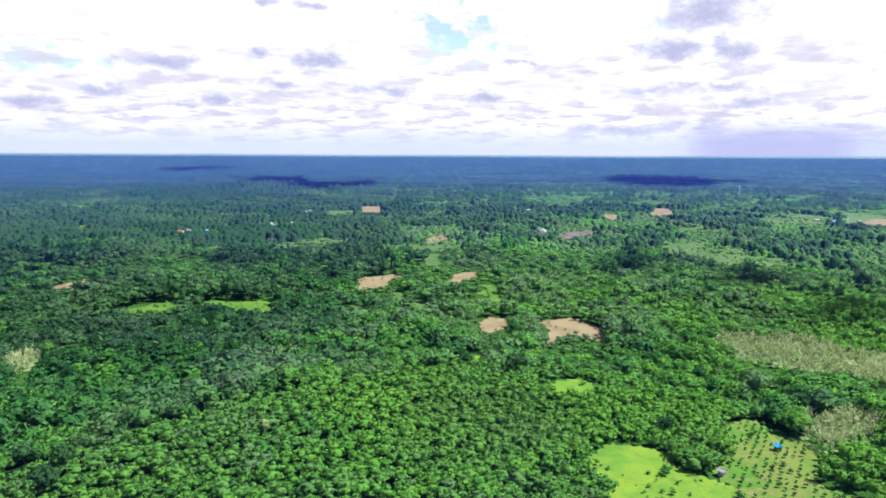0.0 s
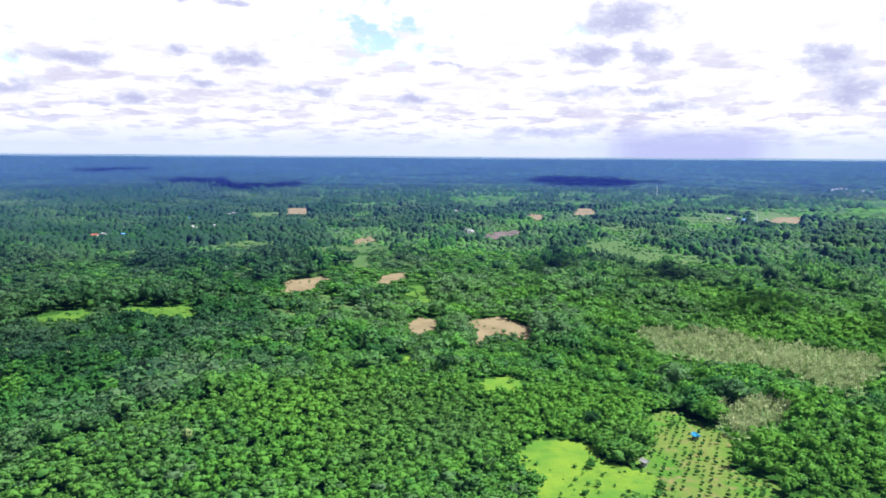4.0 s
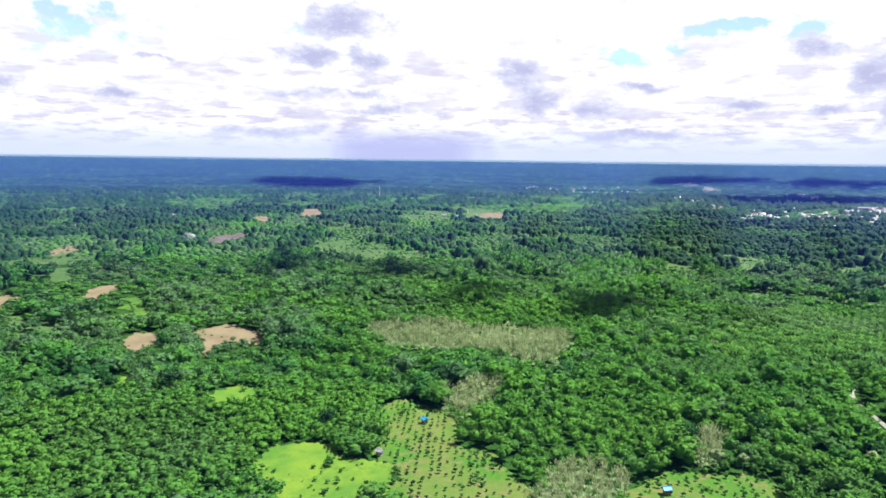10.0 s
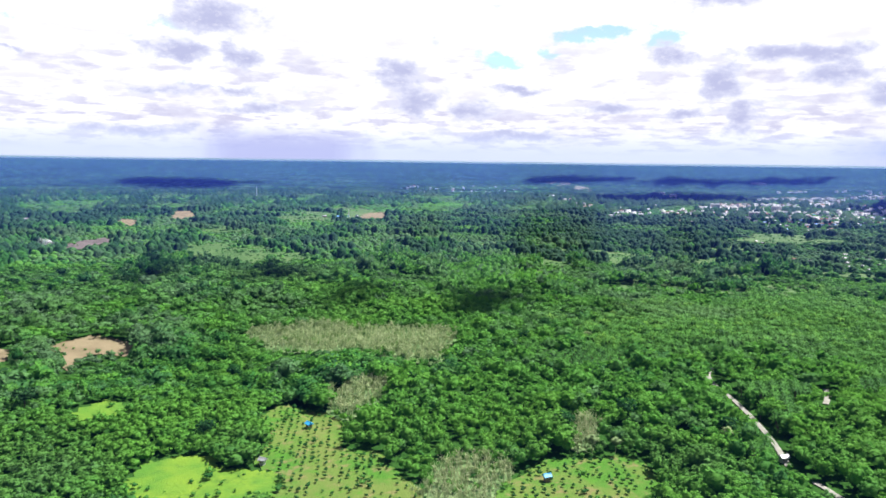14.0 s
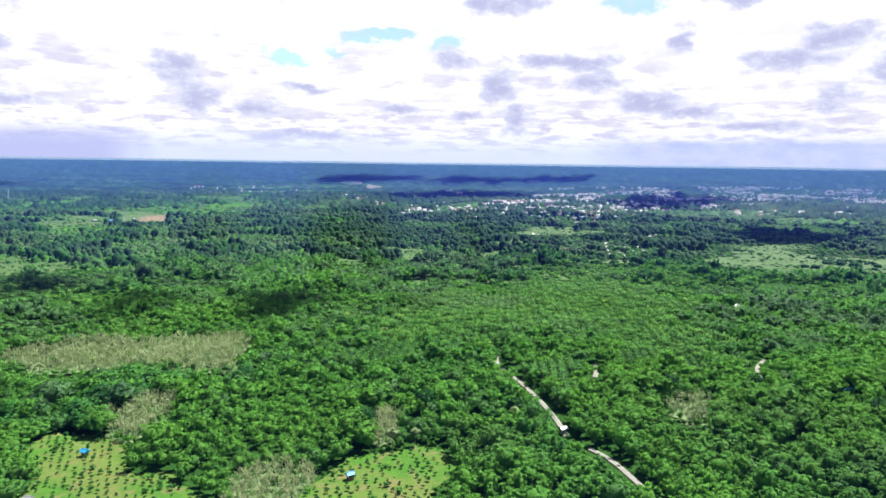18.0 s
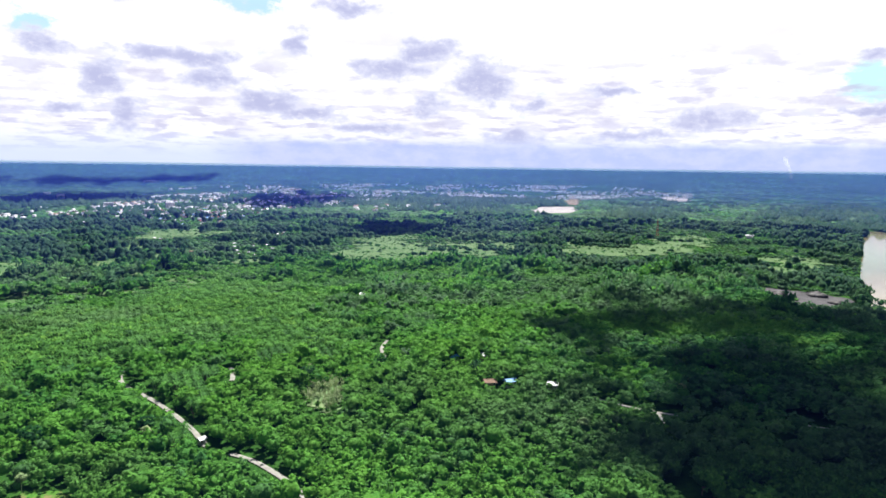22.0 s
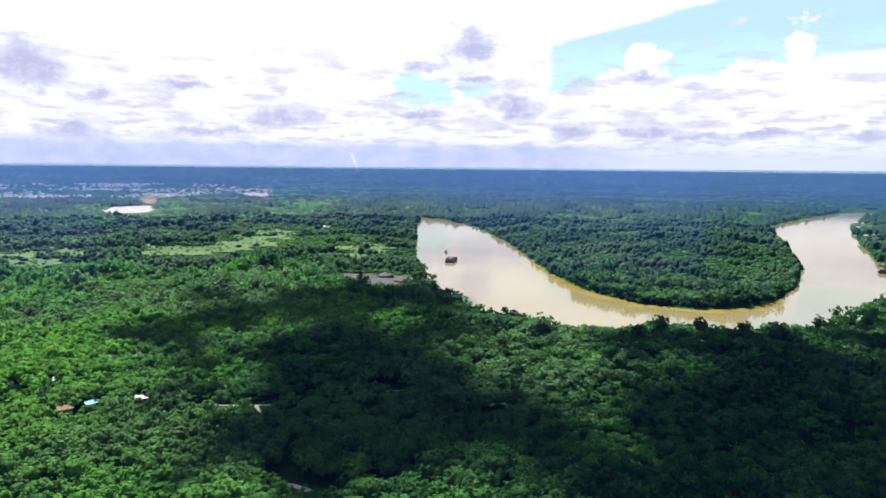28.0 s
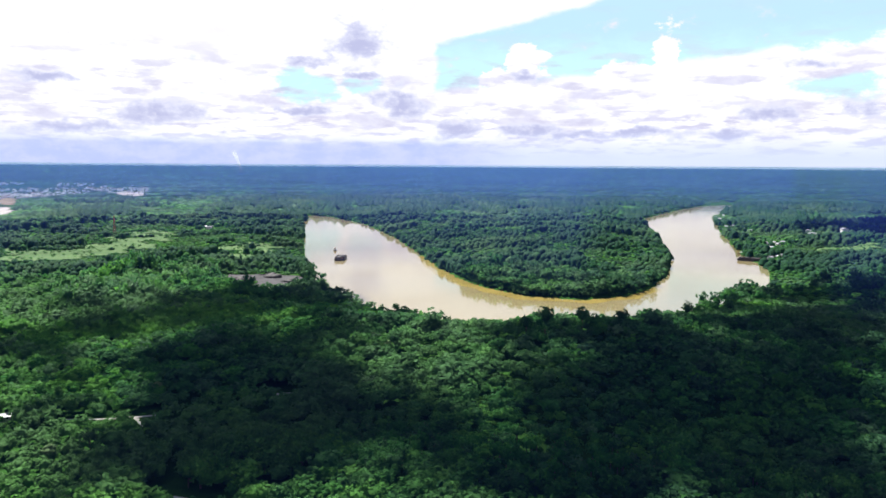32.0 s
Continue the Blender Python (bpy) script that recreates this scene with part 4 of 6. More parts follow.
def knob(seed):
    """A tree top near the horizon."""
    g = np.random.default_rng(seed)
    v = [(math.cos(1.257 * k) * g.uniform(0.8, 1.2), math.sin(1.257 * k) * g.uniform(0.8, 1.2), g.uniform(0.1, 0.4)) for k in range(5)] + [(g.uniform(-0.2, 0.2), g.uniform(-0.2, 0.2), 1.0)]
    # foot tinted darker and tip lighter, as if lit from above
    return np.array(v) * (5.2, 5.2, 7.5), np.array([(k, (k + 1) % 5, 5) for k in range(5)], np.int32), np.array([-0.1] * 5 + [0.06])


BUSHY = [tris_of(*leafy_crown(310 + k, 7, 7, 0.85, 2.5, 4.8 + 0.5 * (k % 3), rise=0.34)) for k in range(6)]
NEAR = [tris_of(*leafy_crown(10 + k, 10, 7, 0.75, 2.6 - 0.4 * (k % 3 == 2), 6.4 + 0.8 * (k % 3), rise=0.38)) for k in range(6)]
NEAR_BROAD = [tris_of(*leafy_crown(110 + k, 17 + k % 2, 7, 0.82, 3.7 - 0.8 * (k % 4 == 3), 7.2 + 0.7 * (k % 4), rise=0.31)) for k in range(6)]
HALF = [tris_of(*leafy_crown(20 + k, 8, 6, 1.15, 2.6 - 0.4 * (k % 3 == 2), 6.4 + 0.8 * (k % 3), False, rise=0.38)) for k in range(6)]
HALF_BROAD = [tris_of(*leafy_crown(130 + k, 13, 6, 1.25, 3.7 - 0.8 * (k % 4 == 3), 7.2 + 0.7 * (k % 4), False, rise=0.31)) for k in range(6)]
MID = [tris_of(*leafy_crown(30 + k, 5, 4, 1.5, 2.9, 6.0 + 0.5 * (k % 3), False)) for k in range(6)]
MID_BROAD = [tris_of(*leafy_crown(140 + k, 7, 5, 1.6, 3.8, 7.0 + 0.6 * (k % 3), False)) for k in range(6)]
DOME = [dome(60 + k) for k in range(6)]
KNOB = [knob(80 + k) for k in range(6)]
PALM_T = [tris_of(*palm_crown(70 + k, 12)) for k in range(4)]


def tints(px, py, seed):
    """Leaf tint: uneven stands, single odd trees, and zones darker by heading."""
    g = np.random.default_rng(seed)
    r, head = np.hypot(px, py), np.degrees(np.arctan2(-px, py))
    t = 0.50 + 0.34 * (patches(px, py, 170, 1) - 0.5) + 0.42 * (patches(px, py, 42, 2) - 0.5) + 0.25 * (soft_noise(px, py, 330, 4) - 0.5)
    # farther woods on the left flank get a darker tint
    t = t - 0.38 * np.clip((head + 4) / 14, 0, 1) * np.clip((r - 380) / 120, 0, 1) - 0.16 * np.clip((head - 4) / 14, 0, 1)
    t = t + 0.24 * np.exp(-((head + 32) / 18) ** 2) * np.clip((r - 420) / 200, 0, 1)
    # cloud shade on the river flank is partly put into the leaf tint
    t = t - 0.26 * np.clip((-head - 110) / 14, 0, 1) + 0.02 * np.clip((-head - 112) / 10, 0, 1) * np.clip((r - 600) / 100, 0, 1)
    far = np.clip((r - 540) / 350, 0, 1)
    t = t + far * (0.12 + 0.35 * (patches(px, py, 420, 25) - 0.5) + g.normal(0, 0.18, len(px)) - 0.38 * tall_stand(px, py))
    t = t + 0.08 * np.clip((420 - r) / 80, 0, 1) * (head > -75)
    return t + g.normal(0, 0.13, len(px)) + 0.3 * (g.uniform(size=len(px)) > 0.985)


def hues(px, py, seed):
    """Greyer (+) and yellower (-) kinds of tree, singly and in stands, and haze grey with distance."""
    g = np.random.default_rng(seed + 90)
    r = np.hypot(px, py)
    h = 0.10 + 0.95 * (patches(px, py, 55, 41) - 0.5) + 0.6 * (patches(px, py, 260, 42) - 0.5) + g.normal(0, 0.2, len(px)) - 0.4 * (g.uniform(size=len(px)) > 0.975) + 0.5 * (g.uniform(size=len(px)) > 0.95)
    off, behind = spur(px, py)
    h = h + np.where((r < 520) & (px < 150) & (py > 0), np.where(behind, 0.12, -0.30), 0.0)
    h = h - 0.22 * ((r < 600) & ~broad(px, py)) - 0.12 * np.clip((620 - r) / 200, 0, 1)
    # distance haze put into the leaf colour: greyer from 600 m out
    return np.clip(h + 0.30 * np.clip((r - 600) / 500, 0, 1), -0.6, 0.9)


def copses(px, py):
    """Stands of tall trees among low growth on the far plain."""
    near, far = patches(px, py, 75, 21), patches(px, py, 130, 22)
    k = np.clip((np.hypot(px, py) - 1500) / 700, 0, 1)
    return near * (1 - k) + far * k


def tall_stand(px, py):
    return np.clip((copses(px, py) - 0.44) / 0.14, 0, 1)


def statures(px, py, seed):
    """Low growth here, tall clusters there; only low growth round clearings and roads."""
    g = np.random.default_rng(seed + 50)
    low = soft_noise(px, py, 48, 3)
    tall = 0.74 + 0.50 * low ** 1.7 + 0.45 * soft_noise(px, py, 19, 12) ** 3 + g.uniform(0.15, 0.5, len(px)) * (g.uniform(size=len(px)) > 0.93)
    rimmed = np.zeros(len(px), bool)
    for q in (1.012, 1.03, 1.055, 1.08):
        rimmed |= in_any(px * q, py * q, OPEN + PALE)
        for spots in (HOUSES_NEAR, VILLAGE, HAMLET, RIVERSIDE, HUTS):
            for x, y in spots:
                rimmed |= (px * q - x) ** 2 + (py * q - y) ** 2 < 45
        for wide, line in ROADS:
            rimmed |= rim(px * q, py * q, line, False) < wide * 0.7
    tall = np.where(rimmed, 0.36 + 0.2 * low, tall)
    far = np.clip((np.hypot(px, py) - 540) / 350, 0, 1)
    tall = tall * (1 + far * (1.35 * tall_stand(px, py) - 0.52))
    tall = np.where(bushy(px, py), 0.80 + 0.25 * low, tall)
    bank = (rim(px, py, OUTER[5:13], False) < 110) & ~rimmed
    tall = np.where((rim(px, py, INNER[2:13], False) < 45) & ~rimmed, np.maximum(tall, 1.05), tall)
    return np.where(bank, tall * 0.86, tall)


def bushy(px, py):
    """Low close growth on the near side of the spur."""
    return ~spur(px, py)[1] & (np.hypot(px, py) < 402) & (np.degrees(np.arctan2(-px, py)) > -27) & (py > 0)


def broad(px, py):
    """Broad-crowned trees stand on both flanks, slender ones in between."""
    head = np.degrees(np.arctan2(-px, py)) + 14 * (soft_noise(px, py, 60, 11) - 0.5)
    return (head > -30) | (head < -108)


def kind_of(px, py):
    return np.where(bushy(px, py), "bushy", np.where(broad(px, py), "broad", "slender"))


def from_mark(px, py):
    return np.abs(np.hypot(px, py) - 290)


def forest(name, r0, r1, gap, templates, mul, seed, label, h0=-167.0, h1=38.0, some=None, squat=1.0, even=False, stand=""):
    px, py = scatter(r0, r1, gap, h0, h1, seed)
    ok = wooded(px, py) & ~in_any(px, py, PALMS, 16.0)
    ok &= ~inside(px, py, TOWN) | (np.random.default_rng(seed).uniform(size=len(px)) < 0.3)
    if stand:
        ok &= kind_of(px, py) == stand
    px, py = px[ok], py[ok]
    if some is not None:
        order = np.argsort(from_mark(px, py))[some:]
        px, py = px[order], py[order]
    lean = {"broad": 0.20, "slender": 0.57, "bushy": 0.36}.get(stand, 0.3) if r1 <= 900 else -0.08
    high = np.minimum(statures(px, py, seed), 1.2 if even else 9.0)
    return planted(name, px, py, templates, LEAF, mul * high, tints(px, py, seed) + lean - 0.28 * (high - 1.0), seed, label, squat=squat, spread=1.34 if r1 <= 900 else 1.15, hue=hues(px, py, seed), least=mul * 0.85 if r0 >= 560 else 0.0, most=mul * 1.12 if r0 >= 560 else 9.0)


TREES = "dense green tropical trees with rounded leafy crowns"
forest("near_woods", 230, 340, 5.3, NEAR, 1.1, 1, "close-set slender green rubber trees", stand="slender")
forest("near_broad_woods", 230, 340, 6.2, NEAR_BROAD, 0.96, 21, TREES, stand="broad", some=300)
forest("spur_bushes", 230, 402, 4.0, BUSHY, 0.98, 51, "low light green bushes and young trees", stand="bushy")
forest("middle_woods", 340, 560, 5.7, HALF, 1.2, 9, "close-set slender green trees", stand="slender")
forest("middle_broad_woods", 340, 560, 6.7, HALF_BROAD, 1.05, 29, TREES, stand="broad")
forest("inner_woods", 560, 900, 6.8, MID, 1.4, 2, "dense green woods across the middle distance", stand="slender")
forest("inner_broad_woods", 560, 900, 8.3, MID_BROAD, 1.15, 32, TREES, stand="broad")


def bank_bushes():
    """Close growth that hangs over the water on the inside of the bend."""
    px, py = scatter(640, 1500, 3.6, -172.0, -100.0, 61)
    off = rim(px, py, INNER[2:14], False)
    ok = (off < 22) & ~inside(px, py, RIVER)
    px, py, off = px[ok], py[ok], off[ok]
    planted("bank_bushes", px, py, BUSHY, LEAF, 0.5 + 0.6 * np.clip(off / 11, 0, 1) + 0.35 * soft_noise(px, py, 25, 62), tints(px, py, 63) - 0.02, 64, "dark green bushes overhanging the river bank", category="bushes", hue=hues(px, py, 65))


bank_bushes()
forest("far_woods", 900, 1400, 8.8, DOME, 0.85, 3, "dense green woods farther off", squat=0.85)
forest("farther_woods", 1400, 1900, 11.5, DOME, 1.08, 8, "green woods well beyond the fields", squat=0.75)
forest("distant_woods", 1900, 3000, 15.5, KNOB, 1.45, 4, "distant green woods on the plain", squat=0.75)
forest("horizon_woods", 3000, 4750, 30.0, KNOB, 2.9, 5, "far woods towards the horizon", squat=0.36, even=True)
forest("woods_below", 12, 230, 9.0, MID, 1.4, 6, "green woods right below", -180.0, 180.0)
forest("woods_behind", 250, 1500, 30.0, DOME, 2.6, 7, "green woods on the plain", 42.0, 188.0)


def empty(name, m):
    ob = new(name)
    ob.matrix_world = m
    return ob


def part(name, mesh, parent, label="", at=None):
    ob = new(name, mesh)
    ob.parent = parent
    if at is not None:
        ob.matrix_basis = at
    return tagged(ob, label)


def trunk_mesh(name, v, f, mat):
    return mesh_of(name, v, f, mat, smooth=True)


def make_trees():
    """The trees that stand closest, one by one."""
    crowns, stems = [], []
    for k in range(8):
        v, f, tone = tris_of(*leafy_crown(200 + k, 20, 8, 0.78, 4.1 - 0.6 * (k % 4 == 3), 7.4 + 0.5 * (k % 3)))
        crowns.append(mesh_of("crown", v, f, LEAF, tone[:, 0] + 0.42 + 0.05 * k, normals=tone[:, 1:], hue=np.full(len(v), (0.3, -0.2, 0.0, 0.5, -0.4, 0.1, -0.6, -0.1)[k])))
        stems.append(trunk_mesh("trunk", *trunk(6.0, 0.3, k), BARK))
    px, py = scatter(230, 340, 6.2, seed=21)
    ok = wooded(px, py) & ~in_any(px, py, PALMS, 16.0) & (kind_of(px, py) == "broad")
    px, py = px[ok], py[ok]
    order = np.argsort(from_mark(px, py))[:300]
    px, py = px[order], py[order]
    size = 1.2 * statures(px, py, 21)
    hue = tints(px, py, 21) + 0.12
    made = {}
    for x, y, z, s, k in zip(px, py, terrain(px, py), size, np.clip((hue - 0.2) / 0.6 * 8, 0, 7.9).astype(int)):
        m = pose(x, y, z, 0, 0, rng.uniform(0, 360)) @ Matrix.Diagonal((s, s, s * rng.uniform(0.9, 1.2), 1))
        k = int(k)
        if k not in made:
            made[k] = empty("broadleaf_tree", m)
            part("trunk", stems[k], made[k])
            part("crown", crowns[k], made[k])
            tagged(made[k], "leafy green tropical tree with a rounded dense crown" if k < 5 else "light yellow-green leafy tree in the woods", "tree", "trees of the near woods")
        else:
            copy_thing(made[k], m).matrix_world = m


make_trees()


def single_trees(name, label, group, px, py, size, kinds, bark_label=""):
    """Trees set one by one, from a few kinds of trunk and crown."""
    made = {}
    for i, (x, y, z, k) in enumerate(zip(px, py, terrain(px, py), size)):
        m = pose(x, y, z, 0, 0, rng.uniform(0, 360)) @ Matrix.Diagonal((k, k, k, 1))
        kind = i % len(kinds)
        if kind not in made:
            made[kind] = tagged(empty(name, m), label, "tree", group)
            part("trunk", kinds[kind][0], made[kind], bark_label)
            part("crown", kinds[kind][1], made[kind])
        else:
            copy_thing(made[kind], m).matrix_world = m


def palms():
    """Oil palms in straight rows."""
    xs = np.arange(-1500, 1500, 5.6)
    gx, gy = np.meshgrid(xs, xs)
    gx, gy = (gx * math.cos(0.5) - gy * math.sin(0.5)).ravel(), (gx * math.sin(0.5) + gy * math.cos(0.5)).ravel()
    gx, gy = gx + rng.uniform(-0.7, 0.7, gx.size), gy + rng.uniform(-0.7, 0.7, gx.size)
    ok = in_any(gx, gy, PALMS, 16.0)
    gx, gy = gx[ok], gy[ok]
    ok = wooded(gx, gy)
    gx, gy = gx[ok], gy[ok]
    order = np.argsort(np.hypot(gx, gy))
    gx, gy = gx[order], gy[order]
    kinds = []
    for k in range(4):
        v, f, tone = tris_of(*palm_crown(170 + k, 18, 4.2, 6.5))
        kinds.append((trunk_mesh("trunk", *trunk(6.6, 0.35, k, 0, 6), BARK), mesh_of("crown", v, f, PALM_LEAF, tone[:, 0] + 0.30, normals=tone[:, 1:])))
    single_trees("oil_palm", "oil palm with drooping green fronds in a row", "oil palms nearest the road", gx[:160], gy[:160], 0.8 + 0.3 * soft_noise(gx[:160], gy[:160], 24, 4), kinds)
    gx, gy = gx[160:], gy[160:]
    planted("oil_palms", gx, gy, PALM_T, PALM_LEAF, 0.8 + 0.3 * soft_noise(gx, gy, 24, 4), 0.38 + 0.3 * (soft_noise(gx, gy, 50, 2) - 0.5) + rng.normal(0, 0.12, len(gx)), 9, "oil palms planted in straight rows", category="palms")


palms()


def bare_trees():
    """Half bare rubber trees on pale scrub: pale stems with a thin crown."""
    temps = []
    for k in range(4):
        v, f = trunk(7.5, 0.20, 90 + k, 3, 3)
        lv, lf, lt = clump_crown(95 + k, 18, 0.85, 3, 1.5, 8.5, core=False)
        faces = [q for q in f] + [tuple(i + len(v) for i in q) for q in lf]
        temps.append(tris_of(np.concatenate([v, lv]), faces, np.concatenate([np.full(len(v), 0.9), lt[:, 0] + 0.1])))
    px, py = scatter(240, 1000, 2.9, seed=12)
    ok = in_any(px, py, PALE)
    px, py = px[ok], py[ok]
    r = np.hypot(px, py)
    ok = rng.uniform(size=len(px)) < np.clip(600 / r, 0.12, 0.9)
    px, py, r = px[ok], py[ok], r[ok]
    order = np.argsort(r)
    px, py = px[order], py[order]
    kinds = []
    for k in range(4):
        v, f, tone = tris_of(*clump_crown(195 + k, 34, 0.6, 4, 1.6, 8.5, core=False))
        kinds.append((trunk_mesh("trunk", *trunk(7.5, 0.18, 190 + k, 5, 5), PALE_BARK), mesh_of("crown", v, f, PALE_LEAF, tone[:, 0] + 0.6, normals=tone[:, 1:])))
    single_trees("rubber_tree", "half bare rubber tree with a thin pale crown", "rubber trees of the scrub", px[:200], py[:200], 0.75 + 0.35 * soft_noise(px[:200], py[:200], 30, 6), kinds, "slender pale grey trunk")
    px, py = px[200:], py[200:]
    planted("bare_trees", px, py, temps, PALE_LEAF, 0.75 + 0.35 * soft_noise(px, py, 30, 6), 0.5 + rng.normal(0, 0.22, len(px)), 13, "half bare grey rubber trees on dry scrub", category="trees")
    # green bushes between them
    px, py = scatter(240, 1700, 9.0, -172.0, 42.0, 14)
    ok = in_any(px, py, PALE) & (soft_noise(px, py, 22, 5) > 0.5)
    px, py = px[ok], py[ok]
    planted("scrub_bushes", px, py, MID, LEAF, np.full(len(px), 0.6), 0.62 + rng.normal(0, 0.15, len(px)), 15, "green bushes scattered over pale scrub", category="bushes")


bare_trees()


def meadow_bushes():
    px, py = scatter(210, 1600, 5.8, -172.0, 42.0, 16)
    ok = (in_any(px, py, GRASS + LIGHT) & (soft_noise(px, py, 11, 7) > 0.48)) | (in_any(px, py, SOIL) & (soft_noise(px, py, 9, 17) > 0.74)) | (in_any(px, py, ROWS) & (soft_noise(px, py, 8, 27) > 0.66))
    ok &= rng.uniform(size=len(px)) < np.clip(450 / np.hypot(px, py), 0.42, 0.8)
    px, py = px[ok], py[ok]
    planted("meadow_bushes", px, py, MID, LEAF, (0.16 + 0.34 * rng.uniform(size=len(px)) ** 2) * np.clip(np.hypot(px, py) / 500, 1.3, 2.0), 0.85 - 0.3 * np.clip(np.hypot(px, py) / 500 - 1, 0, 1) + rng.normal(0, 0.2, len(px)), 17, "low light green bushes dotted over grass", category="bushes", squat=0.7)


meadow_bushes()


def orchard():
    """Young fruit trees in rows, one by one."""
    kinds = []
    for k in range(4):
        v, f, tone = tris_of(*clump_crown(120 + k, 26, 0.75, 3, 1.35, 2.4))
        kinds.append((mesh_of("crown", v, f, LEAF, tone[:, 0] + 0.5, normals=tone[:, 1:]), trunk_mesh("trunk", *trunk(1.2, 0.08, k, 2, 4), BARK)))
    made, count = {}, 0
    for poly, turn, gap in zip(ROWS, (0.35, 0.9), ((5.2, 4.2), (5.0, 4.2))):
        cx, cy = np.mean(poly, axis=0)
        for i in range(-30, 31):
            for j in range(-30, 31):
                u, w = i * gap[0], j * gap[1] + rng.uniform(-0.5, 0.5)
                x, y = cx + u * math.cos(turn) - w * math.sin(turn), cy + u * math.sin(turn) + w * math.cos(turn)
                if not in_any(np.array([x]), np.array([y]), [poly], 1.0)[0] or rng.uniform() < 0.26 or count >= 300:
                    continue
                count += 1
                k = int(rng.integers(0, 4))
                s = rng.uniform(0.5, 1.0)
                m = pose(x, y, float(terrain(x, y)) + 0.25, 0, 0, rng.uniform(0, 360)) @ Matrix.Diagonal((s, s, s, 1))
                if k not in made:
                    made[k] = tagged(empty("young_fruit_tree", m), "small dark green young fruit tree in an orchard row", "tree", "young trees of the orchard")
                    part("trunk", kinds[k][1], made[k])
                    part("crown", kinds[k][0], made[k])
                else:
                    copy_thing(made[k], m).matrix_world = m


orchard()

# ---- air: one thin sheet of haze that lies over the plain, denser the farther it is, and a soft rim on the horizon ----
# haze in the air is put into the colour of thin see-through surfaces
def haze_shader(m, n, amount, tint):
    lit = n.add("ShaderNodeBsdfDiffuse", {"Color": tint})
    clear = n.add("ShaderNodeBsdfTransparent")
    n.add("ShaderNodeOutputMaterial", {"Surface": n.add("ShaderNodeMixShader", {0: amount, 1: clear.outputs[0], 2: lit.outputs[0]}).outputs[0]})


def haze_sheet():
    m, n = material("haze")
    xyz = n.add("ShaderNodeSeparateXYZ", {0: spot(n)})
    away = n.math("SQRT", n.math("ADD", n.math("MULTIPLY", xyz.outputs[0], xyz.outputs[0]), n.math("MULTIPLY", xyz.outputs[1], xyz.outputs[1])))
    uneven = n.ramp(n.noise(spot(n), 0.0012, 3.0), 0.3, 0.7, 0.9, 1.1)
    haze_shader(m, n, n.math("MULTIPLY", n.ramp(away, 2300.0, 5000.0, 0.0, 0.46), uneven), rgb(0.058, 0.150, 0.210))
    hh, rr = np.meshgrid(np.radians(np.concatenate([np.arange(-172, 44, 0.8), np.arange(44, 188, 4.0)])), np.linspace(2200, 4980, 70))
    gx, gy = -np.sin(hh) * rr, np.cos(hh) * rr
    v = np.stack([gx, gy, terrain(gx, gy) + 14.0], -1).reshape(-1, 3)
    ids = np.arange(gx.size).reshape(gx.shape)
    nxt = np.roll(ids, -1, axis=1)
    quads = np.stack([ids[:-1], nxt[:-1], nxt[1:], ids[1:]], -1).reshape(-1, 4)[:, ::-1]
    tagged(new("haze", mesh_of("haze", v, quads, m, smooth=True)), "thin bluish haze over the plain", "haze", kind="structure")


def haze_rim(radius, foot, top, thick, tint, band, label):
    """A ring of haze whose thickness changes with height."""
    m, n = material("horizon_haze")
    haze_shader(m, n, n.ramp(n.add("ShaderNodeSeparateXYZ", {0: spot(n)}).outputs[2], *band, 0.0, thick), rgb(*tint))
    v, f = [], []
    for k in range(180):
        a = 2 * math.pi * k / 180
        v += [(radius * math.cos(a), radius * math.sin(a), foot), ((radius + 10) * math.cos(a), (radius + 10) * math.sin(a), top)]
        f.append((2 * k + 1, (2 * k + 3) % 360, (2 * k + 2) % 360, 2 * k))
    tagged(new("haze", mesh_of("haze", v, f, m, normals=[(0.0, 0.0, 1.0)] * 360)), label, "haze", kind="structure")


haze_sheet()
# innermost ring is added to lay a faint blue over near shade
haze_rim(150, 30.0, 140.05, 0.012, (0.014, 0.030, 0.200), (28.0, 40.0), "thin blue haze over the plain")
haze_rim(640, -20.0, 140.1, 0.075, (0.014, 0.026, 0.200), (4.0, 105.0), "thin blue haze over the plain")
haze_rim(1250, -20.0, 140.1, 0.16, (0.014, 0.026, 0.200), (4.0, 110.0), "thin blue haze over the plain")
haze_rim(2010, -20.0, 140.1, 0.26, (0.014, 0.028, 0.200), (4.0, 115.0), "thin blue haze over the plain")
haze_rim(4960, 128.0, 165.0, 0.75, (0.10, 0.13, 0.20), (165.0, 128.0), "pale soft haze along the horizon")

# ---- clouds above the plain, whose shadows lie on it ----
CLOUD_M, cn = material("cloud")
ca = cn.add("ShaderNodeBsdfDiffuse", {"Color": cn.mix(cn.ramp(cn.noise(spot(cn), 0.02, 5.0), 0.35, 0.65), rgb(0.9, 0.9, 0.92), rgb(0.78, 0.78, 0.82))})
cb = cn.add("ShaderNodeBsdfTranslucent", {"Color": rgb(0.8, 0.8, 0.82)})
cn.add("ShaderNodeOutputMaterial", {"Surface": cn.add("ShaderNodeMixShader", {0: 0.03, 1: ca.outputs[0], 2: cb.outputs[0]}).outputs[0]})


def ball():
    bm = bmesh.new()
    bmesh.ops.create_icosphere(bm, subdivisions=1, radius=1.0)
    v, f = np.array([p.co[:] for p in bm.verts]), np.array([[p.index for p in q.verts] for q in bm.faces])
    bm.free()
    return v, f


BALL_V, BALL_F = ball()


